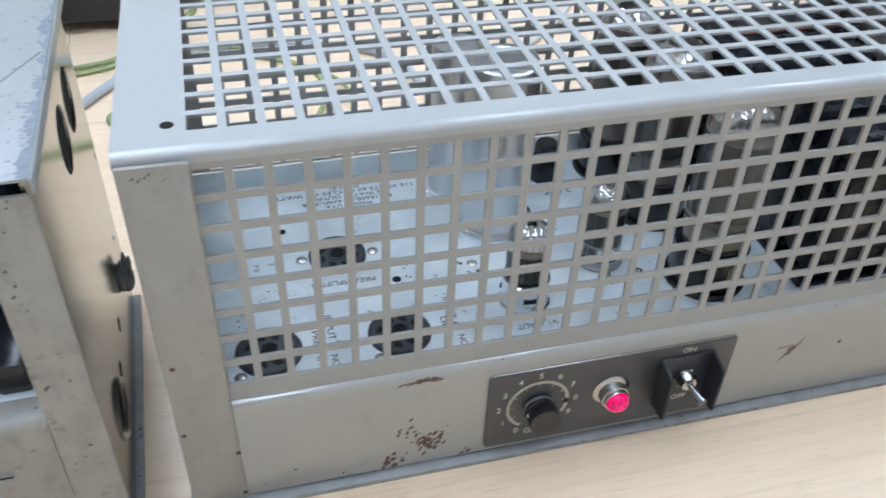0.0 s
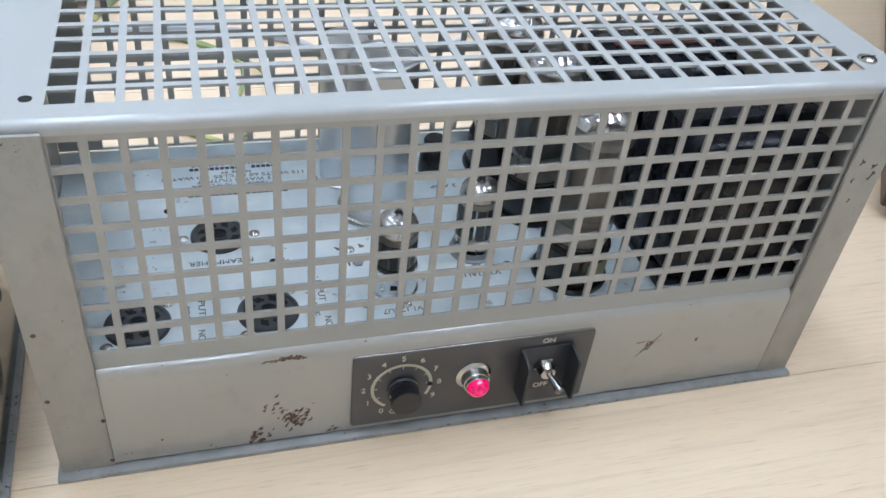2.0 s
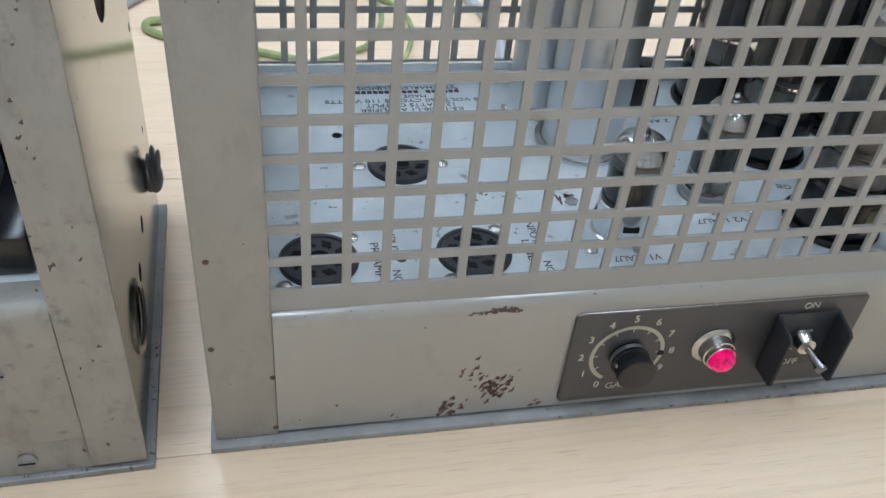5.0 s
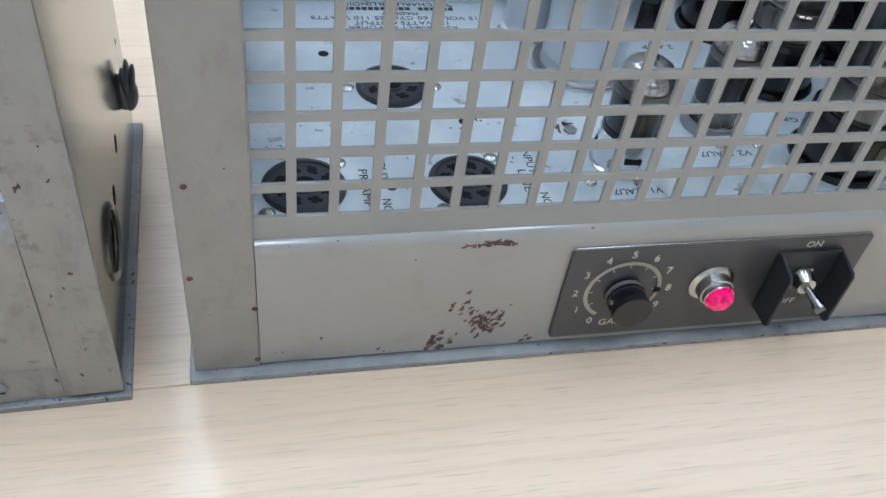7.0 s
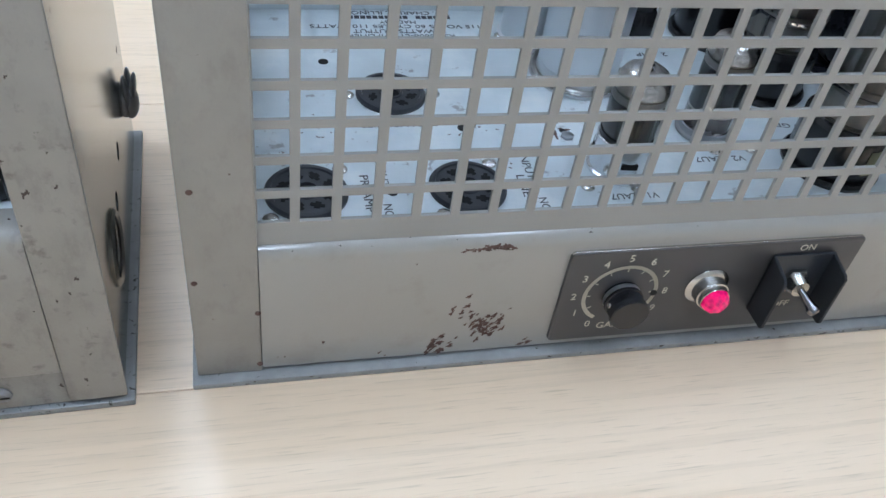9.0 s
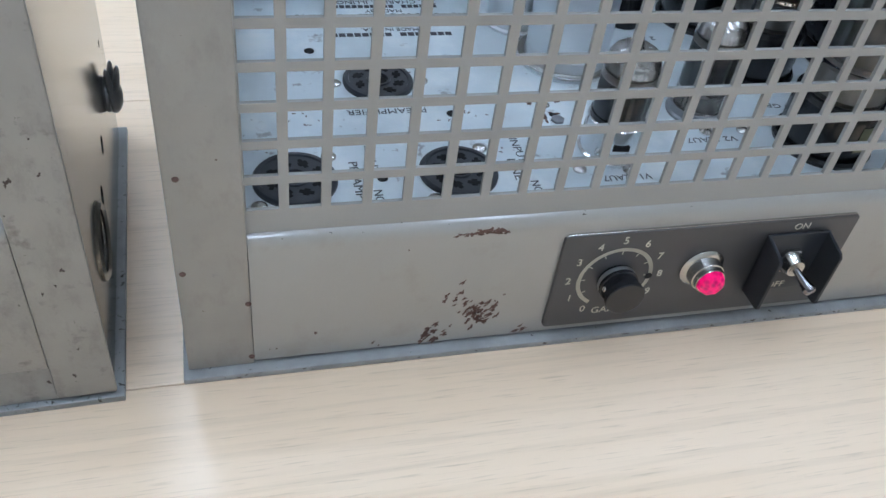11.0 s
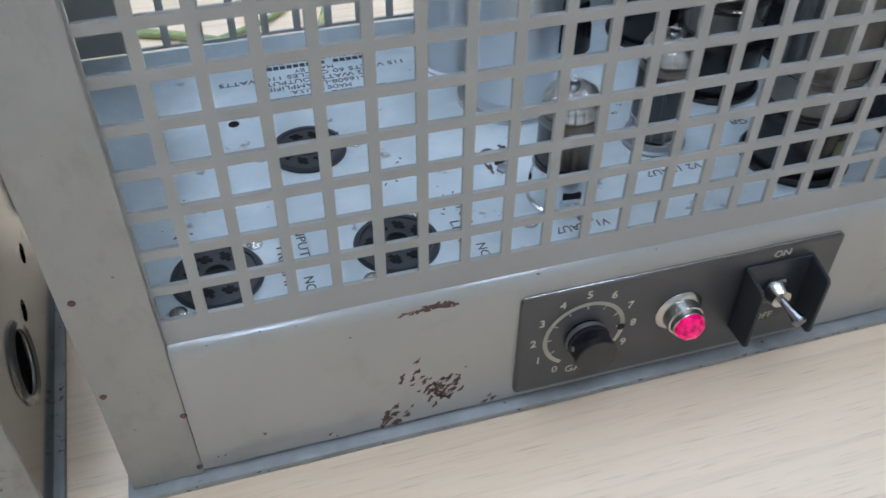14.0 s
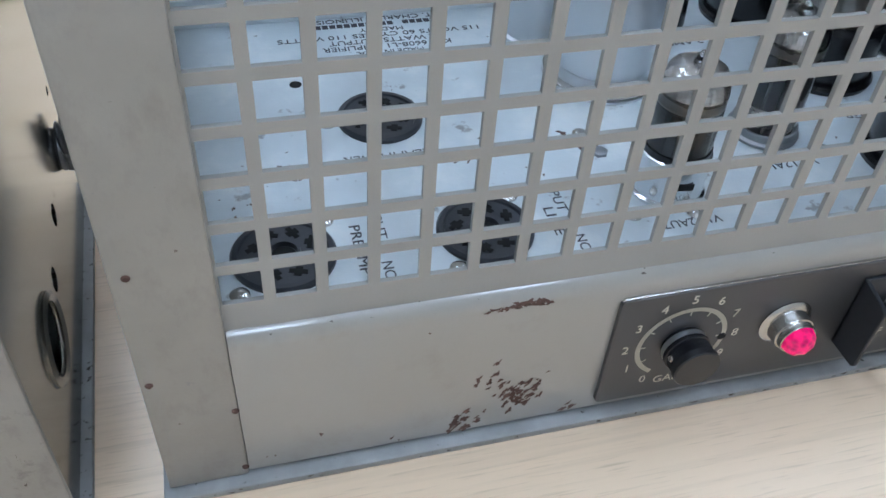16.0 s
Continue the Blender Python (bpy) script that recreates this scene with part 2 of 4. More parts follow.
def lathe(profile, seg=32, bm=None, flute=None):
    """Turned shape round the z axis from (radius, height) pairs. flute: (count, depth, from, to) for grooves on a range of heights."""
    bm = bm or bmesh.new()
    rings = []
    for r, z in profile:
        if r < 1e-6:
            rings.append([bm.verts.new((0, 0, z))])
            continue
        ring = []
        for i in range(seg):
            a = 2 * math.pi * i / seg
            k = r
            if flute and flute[2] <= z <= flute[3]:
                k -= flute[1] * (i % 2)
            ring.append(bm.verts.new((k * math.cos(a), k * math.sin(a), z)))
        rings.append(ring)
    for a, b in zip(rings, rings[1:]):
        for i in range(seg):
            j = (i + 1) % seg
            if len(a) == 1 and len(b) > 1:
                bm.faces.new((a[0], b[i], b[j]))
            elif len(b) == 1 and len(a) > 1:
                bm.faces.new((a[i], b[0], a[j]))
            elif len(a) > 1:
                bm.faces.new((a[i], b[i], b[j], a[j]))
    return bm


def moved(bm, m):
    bmesh.ops.transform(bm, matrix=m, verts=bm.verts)
    return bm


def perforated(xs, ys, x0, x1, y0, y1, wx, wy, thick):
    """A sheet in the xy plane with square holes that start at xs and ys, wx by wy in size."""
    bm = bmesh.new()
    gx = sorted([x0, x1] + [v for a in xs for v in (a, a + wx)])
    gy = sorted([y0, y1] + [v for a in ys for v in (a, a + wy)])
    grid = [[[bm.verts.new((x, y, z)) for y in gy] for x in gx] for z in (0.0, thick)]
    nx, ny = len(gx) - 1, len(gy) - 1
    solid = [[not (i % 2 == 1 and j % 2 == 1) for j in range(ny)] for i in range(nx)]
    for i in range(nx):
        for j in range(ny):
            if not solid[i][j]:
                continue
            for k in (0, 1):
                g = grid[k]
                bm.faces.new((g[i][j], g[i + 1][j], g[i + 1][j + 1], g[i][j + 1]))
            for di, dj, p, q in ((-1, 0, (i, j), (i, j + 1)), (1, 0, (i + 1, j), (i + 1, j + 1)), (0, -1, (i, j), (i + 1, j)), (0, 1, (i, j + 1), (i + 1, j + 1))):
                a, b = i + di, j + dj
                if not (0 <= a < nx and 0 <= b < ny) or not solid[a][b]:
                    bm.faces.new((grid[0][p[0]][p[1]], grid[0][q[0]][q[1]], grid[1][q[0]][q[1]], grid[1][p[0]][p[1]]))
    return bm


def holed(x0, x1, y0, y1, holes, thick):
    """A sheet in the xy plane with round holes (x, y, radius)."""
    bm = bmesh.new()
    edges = []

    def loop(points):
        vs = [bm.verts.new((x, y, 0)) for x, y in points]
        edges.extend(bm.edges.new((vs[i], vs[(i + 1) % len(vs)])) for i in range(len(vs)))

    loop([(x0, y0), (x1, y0), (x1, y1), (x0, y1)])
    for x, y, r in holes:
        loop([(x + r * math.cos(i * math.pi / 16), y + r * math.sin(i * math.pi / 16)) for i in range(32)])
    bmesh.ops.triangle_fill(bm, use_beauty=True, edges=edges)
    made = bmesh.ops.extrude_face_region(bm, geom=list(bm.faces))
    bmesh.ops.translate(bm, vec=(0, 0, thick), verts=[v for v in made["geom"] if isinstance(v, bmesh.types.BMVert)])
    return bm


def tube_bm(points, radius, seg=10, steps=8):
    """A round cable through the points, on a smooth line."""
    pts = [Vector(p) for p in points]
    pts = [2 * pts[0] - pts[1]] + pts + [2 * pts[-1] - pts[-2]]
    line = []
    for a, b, c, d in zip(pts, pts[1:], pts[2:], pts[3:]):
        for k in range(steps):
            t = k / steps
            line.append(0.5 * ((2 * b) + (c - a) * t + (2 * a - 5 * b + 4 * c - d) * t * t + (3 * b - a - 3 * c + d) * t**3))
    line.append(pts[-2])
    bm = bmesh.new()
    rings = []
    for i, p in enumerate(line):
        way = (line[min(i + 1, len(line) - 1)] - line[max(i - 1, 0)]).normalized()
        side = way.cross(Vector((0, 0, 1)))
        side = side.normalized() if side.length > 1e-4 else Vector((1, 0, 0))
        up = side.cross(way)
        rings.append([bm.verts.new(p + radius * (math.cos(a) * side + math.sin(a) * up)) for a in (2 * math.pi * k / seg for k in range(seg))])
    for a, b in zip(rings, rings[1:]):
        for i in range(seg):
            bm.faces.new((a[i], a[(i + 1) % seg], b[(i + 1) % seg], b[i]))
    bm.faces.new(rings[0]), bm.faces.new(rings[-1])
    return bm


def lettering(text, size, m, mat, parent, width=None, name="lettering"):
    cu = bpy.data.curves.new(name, "FONT")
    cu.body, cu.size, cu.align_x, cu.align_y, cu.extrude, cu.resolution_u = text, size, "CENTER", "CENTER", 0.00006, 3
    tmp = new("tmp", cu)
    bpy.context.view_layer.update()
    me = bpy.data.meshes.new_from_object(tmp)
    bpy.data.objects.remove(tmp)
    w = max(v.co.x for v in me.vertices) - min(v.co.x for v in me.vertices)
    if width:
        me.transform(Matrix.Diagonal((width / w, 1, 1, 1)))
    me.materials.append(mat)
    ob = new(name, me)
    ob.parent, ob.matrix_basis = parent, m
    return ob


def blotch(radius, rnd, thick=0.00015, long=1.0, name="rust_patch"):
    """A thin flake with an uneven edge, in the xy plane."""
    bm = bmesh.new()
    n = 18
    ph = [rnd.uniform(0, 6.28) for _ in range(4)]
    ring = []
    for i in range(n):
        a = 2 * math.pi * i / n
        r = radius * (0.7 + 0.3 * math.sin(2 * a + ph[0]) * 0.6 + 0.25 * math.sin(3 * a + ph[1]) + 0.18 * math.sin(5 * a + ph[2]) + rnd.uniform(-0.12, 0.12))
        ring.append(bm.verts.new((long * r * math.cos(a), r * math.sin(a), thick)))
    low = [bm.verts.new((v.co.x * 1.03, v.co.y * 1.03, 0)) for v in ring]
    bm.faces.new(ring)
    for i in range(n):
        bm.faces.new((low[i], low[(i + 1) % n], ring[(i + 1) % n], ring[i]))
    return bm


FRONT = Matrix.Rotation(radians(90), 4, "X")  # turns the xy plane into the front plane, facing the camera's side (-y)


def on_front(x, z, y, turn=0):
    return Matrix.Translation((x, y, z)) @ FRONT @ Matrix.Rotation(radians(turn), 4, "Z")


# ---------------------------------------------------------------- the room
FLOOR_LOW, CEIL = -0.012, 2.5
RX0, RX1, RY0, RY1 = -2.2, 2.6, -2.2, 2.7
floor = tagged(part("floor", box(RX0, RX1, RY0, RY1, FLOOR_LOW - 0.05, FLOOR_LOW), BLACKPLASTIC), "pale maple laminate floor with thin dark seams", "floor", kind="structure")
for nm, b in (("wall_north", (RX0, RX1, RY1, RY1 + 0.1)), ("wall_south", (RX0, RX1, RY0 - 0.1, RY0)), ("wall_west", (RX0 - 0.1, RX0, RY0 - 0.1, RY1 + 0.1)), ("wall_east", (RX1, RX1 + 0.1, RY0 - 0.1, RY1 + 0.1))):
    tagged(part(nm, box(*b, FLOOR_LOW - 0.05, CEIL), WALLPAINT), "plain off-white painted room wall", "wall", kind="structure")
tagged(part("ceiling", box(RX0 - 0.1, RX1 + 0.1, RY0 - 0.1, RY1 + 0.1, CEIL, CEIL + 0.1), WALLPAINT), "plain white painted ceiling", "ceiling", kind="structure")


def ceiling_light(x, y, length=1.25, width=0.26):
    t = thing("ceiling_light", "unseen ceiling strip lamp with a glowing diffuser", "ceiling lamp", pose(x, y, CEIL - 0.002), group="ceiling lamps")
    part("housing", box(-width / 2 - 0.02, width / 2 + 0.02, -length / 2 - 0.02, length / 2 + 0.02, -0.03, 0, 0.004), WALLPAINT, t)
    part("diffuser", box(-width / 2, width / 2, -length / 2, length / 2, -0.075, -0.031, 0.01), DIFFUSER, t)
    return t


# First three follow glare and shadows; the rest are unseen fill, added for brightness.
LAMPS = [(-0.25, 1.60), (-0.25, -0.10), (0.85, -0.10), (0.05, -1.40), (-1.55, 0.8), (2.0, 0.8)]
for x, y in LAMPS:
    ceiling_light(x, y)

# ---------------------------------------------------------------- the covered amplifier
DK = 0.0745  # height of the deck
TOP = 0.2008
W, DEPTH = 0.4215, 0.1705
PX, HX, GX = 0.01436, 0.0110, 0.0276  # hole pitch, hole width and first hole of the cover
PZ, HZ, GZ = 0.01436, 0.0110, 0.0801
XS = [GX + i * PX for i in range(26)]
ZS = [GZ + i * PZ for i in range(8)]
YS = [0.0180 + i * PX for i in range(10)]
VENTS = [(0.0940, 0.157, 0.0150), (0.1285, 0.158, 0.0150), (0.0465, 0.0390, 0.0135)]
SLOTS = [(0.0995, 0.0452, 0.0040), (0.0715, 0.0408, 0.0042), (0.162, 0.108, 0.002), (0.152, 0.062, 0.0018)]

amp = thing("tube_amplifier", "grey enamelled valve amplifier with a perforated cover, standing on the floor", "amplifier")
rnd = random.Random(4)

# base plate with its raised rim
bm = box(0, W, -0.0025, DEPTH, 0, 0.0032, 0.0006)
part("base_plate", bm, EDGE, amp, "worn bare steel base edge")
# lower front panel: flat sheet whose top edge rolls back
ROLL_Y, ROLL_Z = 0.0046, 0.0060
bm = bmesh.new()
prof = [(0.0026, 0.0045), (0.0020, 0.006), (0.0020, 0.0640)] + [(0.0020 + ROLL_Y * (1 - math.cos(a)), 0.0640 + ROLL_Z * math.sin(a)) for a in (radians(k) for k in range(8, 91, 8))] + [(0.016, 0.0640 + ROLL_Z), (0.016, 0.0690), (0.0062, 0.0670), (0.0036, 0.0600), (0.0036, 0.0045)]
rows = [[bm.verts.new((x, y, z)) for y, z in prof] for x in (0.0272, 0.3990)]
for i in range(len(prof)):
    j = (i + 1) % len(prof)
    bm.faces.new((rows[0][i], rows[0][j], rows[1][j], rows[1][i]))
bm.faces.new(rows[0]), bm.faces.new(rows[1])
panel = part("front_panel", bm, PAINT, amp, "grey front panel with rust chips and a rolled top edge")
# corner posts: upper part belongs to the cover, the lower to the chassis
for x0, x1 in ((0.0020, 0.0270), (0.3992, 0.4200)):
    part("corner_post", box(x0, x1, 0.0018, 0.0042, 0.0034, 0.1972, 0.0007), WORN, amp)
# side walls with vent holes
for x, holes in ((0.0020, VENTS + SLOTS), (0.4180, [(0.0410, 0.1815, 0.0098), (0.0743, 0.1815, 0.0098), (0.1075, 0.1815, 0.0098), (0.1405, 0.1815, 0.0098)])):
    bm = holed(0.0043, 0.1665, 0.0034, 0.1965, holes, 0.0014)
    part("side_wall", moved(bm, Matrix.Translation((x, 0, 0)) @ Matrix(((0, 0, 1, 0), (1, 0, 0, 0), (0, 1, 0, 0), (0, 0, 0, 1)))), WORN, amp)
# deck
deck = part("deck", box(0.0036, 0.4178, 0.0064, 0.1646, DK - 0.0015, DK, 0.0003), DECK, amp, "pale blue-grey enamelled deck with worn specks")
# back wall: solid skirt below, holes above
part("back_skirt", box(0.0036, 0.4178, 0.1648, 0.1662, 0.0034, 0.0865, 0.0003), DECK, amp)
bm = perforated(XS, [0.0880 + i * PZ for i in range(7)], 0.0036, 0.4178, 0.0867, 0.1965, HX, HZ, 0.0012)
part("back_grille", moved(bm, Matrix.Translation((0, 0.1676, 0)) @ FRONT), GRILLE, amp)
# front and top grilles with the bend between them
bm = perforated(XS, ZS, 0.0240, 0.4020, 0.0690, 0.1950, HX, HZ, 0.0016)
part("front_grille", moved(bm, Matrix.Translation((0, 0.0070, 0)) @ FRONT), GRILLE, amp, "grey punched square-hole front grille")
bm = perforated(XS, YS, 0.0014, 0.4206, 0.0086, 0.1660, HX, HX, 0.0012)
top = part("top_grille", moved(bm, Matrix.Translation((0, 0, TOP - 0.0012))), COVER, amp, "grey punched square-hole top, coloured paler for the light from above")


def bend(name, y, way):
    bm = bmesh.new()
    n = 9
    prof = []
    rb = 0.0036
    for k in range(n + 1):
        a = math.pi / 2 * k / n
        prof.append((rb * (1 - math.sin(a)), rb * math.cos(a) - rb))
    prof = [(rb + 0.0004, 0.0)] + prof + [(0.0, -0.0058)]
    inner = [(rb + 0.0004, -0.0012), (rb - 0.0003, -0.0014), (0.0020, -0.0022), (0.0014, -0.0038), (0.0013, -0.0058)]
    loop = prof + inner[::-1]
    rows = [[bm.verts.new((x, y + way * a, TOP + b)) for a, b in loop] for x in (0.0014, 0.4206)]
    for i in range(len(loop)):
        j = (i + 1) % len(loop)
        bm.faces.new((rows[0][i], rows[0][j], rows[1][j], rows[1][i]))
    bm.faces.new(rows[0]), bm.faces.new(rows[1])
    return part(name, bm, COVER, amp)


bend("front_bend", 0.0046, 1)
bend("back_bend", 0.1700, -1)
bm = lathe([(0, 0.0016), (0.0028, 0.0014), (0.0046, 0.0008), (0.005, 0), (0.005, -0.001), (0, -0.001)], 24)
screw = part("cover_screw", bm, TIN, amp, "dark slotted cover screw", Matrix.Translation((0.4057, 0.0280, TOP + 0.0002)))
part("slot", box(-0.0042, 0.0042, -0.0005, 0.0005, 0.0015, 0.0017), HOLE, screw)
part("screw_hole", lathe([(0, 0.0001), (0.0026, 0.0001), (0.0026, 0), (0, 0)], 20), HOLE, amp, "", Matrix.Translation((0.0208, 0.0228, TOP + 0.0001)))
for x, z in ((0.0062, 0.0982), (0.0262, 0.0080), (0.0045, 0.0560), (0.0262, 0.0380)):
    part("rivet", lathe([(0, 0.0006), (0.0008, 0.0005), (0.0012, 0), (0, 0)], 12), RUST, amp, "", on_front(x, z, 0.0018))

# wear on the front panel
for x, z, r, n, spread, long in ((0.0985, 0.0108, 0.0012, 22, 0.0060, 1.8), (0.1174, 0.0218, 0.0010, 64, 0.0095, 1.9), (0.1075, 0.0313, 0.0009, 8, 0.008, 2.2), (0.0513, 0.0183, 0.0012, 2, 0.0006, 0.6), (0.1368, 0.0072, 0.0007, 5, 0.006, 3.0), (0.3145, 0.0425, 0.001, 8, 0.005, 1.8), (0.3455, 0.0405, 0.0012, 4, 0.002, 1.0), (0.0851, 0.0590, 0.0005, 1, 0, 1.0), (0.075, 0.0085, 0.0006, 3, 0.005, 2.0), (0.035, 0.010, 0.0007, 2, 0.004, 1.0)):
    for _ in range(n):
        px, pz = x + rnd.gauss(0, 0.5) * spread, z + rnd.gauss(0, 0.38) * spread
        part("rust_patch", blotch(r * rnd.uniform(0.35, 1.05), rnd, 0.0001, long), RUST, panel, "", on_front(px, max(0.0062, min(pz, 0.0630)), 0.00195, rnd.uniform(25, 60)))
for k in range(7):
    part("rust_patch", blotch(0.0012 * rnd.uniform(0.5, 1.3), rnd, 0.0001, 1.6), GRIME, panel, "", on_front(0.4085 + rnd.uniform(-0.006, 0.006), rnd.uniform(0.130, 0.173), 0.00175, rnd.uniform(0, 90)))
for k in range(9):
    part("rust_patch", blotch(0.00045 * rnd.uniform(0.4, 1.5), rnd, 0.0001, 1.4), GRIME, panel, "", on_front(0.012 + rnd.uniform(-0.006, 0.008), rnd.uniform(0.190, 0.1955), 0.00175, rnd.uniform(0, 90)))


def on_roll(x, a, turn=0.0):
    """A place on the rolled top edge, a radians up the curve."""
    ny, nz = -ROLL_Z * math.cos(a), ROLL_Y * math.sin(a)
    d = math.hypot(ny, nz)
    ny, nz = ny / d, nz / d
    return Matrix(((1, 0, 0, x), (0, -nz * -1, ny, 0.0020 + ROLL_Y * (1 - math.cos(a)) + ny * 0.00004), (0, -ny, nz, 0.0640 + ROLL_Z * math.sin(a) + nz * 0.00004), (0, 0, 0, 1))) @ Matrix.Rotation(radians(turn), 4, "Z")


# rust where the roll was knocked, nicks along the roll and the base edge
for k in range(26):
    px = 0.1150 + rnd.gauss(0, 0.0028)
    part("rust_patch", blotch(0.0012 * rnd.uniform(0.5, 1.1), rnd, 0.0001, 1.7), RUST, panel, "", on_roll(px, radians(rnd.uniform(4, 20)), rnd.uniform(-8, 14)))
for k in range(5):
    part("rust_patch", blotch(0.0007 * rnd.uniform(0.5, 1.1), rnd, 0.0001, 2.0), RUST, panel, "", on_roll(0.1050 + rnd.gauss(0, 0.0014), radians(rnd.uniform(0, 10)), rnd.uniform(0, 40)))
for k in range(12):
    px = rnd.choice((rnd.uniform(0.03, 0.16), rnd.uniform(0.16, 0.39)))
    part("paint_chip", blotch(0.0003 * rnd.uniform(0.4, 1.4), rnd, 0.0001, rnd.uniform(1.0, 4.0)), GRIME, panel, "", on_roll(px, radians(rnd.uniform(40, 80)), rnd.uniform(-10, 10)))
for k in range(34):
    part("paint_chip", blotch(0.0004 * rnd.uniform(0.4, 1.3), rnd, 0.0001, rnd.uniform(1.5, 4.5)), GRIME, panel, "", on_front(rnd.uniform(0.004, 0.414), rnd.uniform(0.0012, 0.0026), -0.00256, rnd.uniform(-6, 6)))

# crossed scratches beside the control plate
for x, z, r, long, turn in ((0.3150, 0.0400, 0.00045, 26, 52), (0.3175, 0.0415, 0.0003, 22, 40), (0.3110, 0.0440, 0.00035, 14, 8), (0.3205, 0.0470, 0.0003, 12, 62)):
    part("scratch", blotch(r, rnd, 0.0001, long), RUST, panel, "", on_front(x, z, 0.00195, turn))

# control plate


def rounded_plate(x0, x1, y0, y1, z0, z1, r, edge):
    bm = box(x0, x1, y0, y1, z0, z1)
    bmesh.ops.bevel(bm, geom=[e for e in bm.edges if abs(e.verts[0].co.y - e.verts[1].co.y) > 1e-5], offset=r, segments=5, affect="EDGES", profile=0.5)
    bm.edges.ensure_lookup_table()
    front = [e for e in bm.edges if all(abs(v.co.y - y0) < 1e-6 for v in e.verts)]
    bmesh.ops.bevel(bm, geom=front, offset=edge, segments=2, affect="EDGES", profile=0.5)
    return bm


cp = part("control_plate", rounded_plate(0.1464, 0.2787, 0.0002, 0.0019, 0.0092, 0.0607, 0.0020, 0.0004), PLATE, amp, "satin charcoal control plate with ivory lettering")
part("plate_edge", rounded_plate(0.1466, 0.2785, 0.0009, 0.00195, 0.0094, 0.0610, 0.0020, 0.0002), TIN, cp, "bare metal edge")
Y = 0.0001
CX, CZ = 0.1726, 0.0362


def arc(r0, r1, a0, a1, n=40):
    bm = bmesh.new()
    vs = []
    for i in range(n + 1):
        a = radians(a0 + (a1 - a0) * i / n)
        vs.append((bm.verts.new((r0 * math.sin(a), r0 * math.cos(a), 0)), bm.verts.new((r1 * math.sin(a), r1 * math.cos(a), 0))))
    for a, b in zip(vs, vs[1:]):
        bm.faces.new((a[0], a[1], b[1], b[0]))
    bmesh.ops.solidify(bm, geom=list(bm.faces), thickness=0.0001)
    return bm


part("dial_arc", arc(0.0148, 0.0166, -148, 122), IVORY, cp, "", on_front(CX, CZ, Y - 0.0001))
for i in range(10):
    a = radians(-150 + 30 * i)
    lettering(str(i), 0.0052, on_front(CX + 0.0203 * math.sin(a), CZ + 0.0203 * math.cos(a), Y), IVORY, cp)
    if 0 < i < 9:
        part("dial_tick", box(-0.0002, 0.0002, 0.0130, 0.0149, 0, 0.0001), IVORY, cp, "", on_front(CX, CZ, Y) @ Matrix.Rotation(-a, 4, "Z"))
lettering("GAIN", 0.0052, on_front(CX + 0.0005, CZ - 0.0192, Y), IVORY, cp)
lettering("ON", 0.0048, on_front(0.2520, 0.0567, Y), IVORY, cp)
lettering("OFF", 0.0050, on_front(0.2515, 0.0242, -0.0016), IVORY, cp)
part("index_dot", lathe([(0, 0.0002), (0.0016, 0.0002), (0.0016, 0), (0, 0)], 16), HOLE, cp, "", on_front(CX + 0.0152, CZ - 0.0005, Y - 0.0002))
knob = part("gain_knob", lathe([(0, 0.0002), (0.0074, 0.0002), (0.0074, 0.0036), (0.0082, 0.0037), (0.0083, 0.0040), (0.0083, 0.0052), (0.0081, 0.0054), (0.0078, 0.0055), (0.0078, 0.0056), (0.0078, 0.0094), (0.0079, 0.0096), (0.0082, 0.0097), (0.0082, 0.0121), (0.0078, 0.0125), (0, 0.0126)], 96, flute=(48, 0.0005, 0.00555, 0.0095)), BLACK, cp, "fluted black gain knob", on_front(CX, CZ, Y))
part("collar", lathe([(0.0074, 0.0016), (0.0080, 0.0016), (0.0081, 0.0018), (0.0081, 0.0035), (0.0079, 0.00365), (0.0074, 0.00365)], 48), ALU, knob, "bright metal collar")
part("set_screw", lathe([(0, 0.0005), (0.0009, 0.0004), (0.0012, 0), (0, 0)], 14), TIN, knob, "", Matrix.Rotation(radians(168), 4, "Z") @ Matrix.Translation((0.0079, 0, 0.0072)) @ Matrix.Rotation(radians(90), 4, "Y"))
LX, LZ = 0.2118, 0.0375
lamp = part("pilot_lamp", lathe([(0, 0.0001), (0.0098, 0.0001), (0.0099, 0.0006), (0.0096, 0.0010), (0.0078, 0.0017), (0.0075, 0.0018), (0.0074, 0.0021), (0.0073, 0.0058), (0.0072, 0.0061), (0.0066, 0.0063), (0.0065, 0.0066), (0.0065, 0.0084), (0.0063, 0.0087), (0.0059, 0.0086), (0, 0.0075)], 40), TIN, cp, "pilot lamp in a tinned bezel, lit magenta", on_front(LX, LZ, Y))
bm = bmesh.new()
bmesh.ops.create_icosphere(bm, subdivisions=2, radius=0.0062, matrix=Matrix.Translation((0, 0, 0.0085)) @ Matrix.Diagonal((1, 1, 0.82, 1)))
jw = new("jewel", bpy.data.meshes.new("jewel"))
bm.to_mesh(jw.data), bm.free()
jw.data.materials.append(JEWEL)
jw.parent = lamp
tagged(jw, "faceted magenta glass jewel, lit")
SX, SZ = 0.2512, 0.0400
guard = part("switch_guard", box(0.2368, 0.2666, -0.0014, Y - 0.0001, 0.0213, 0.0538, 0.0004), GUARD, cp, "black U-shaped switch guard")
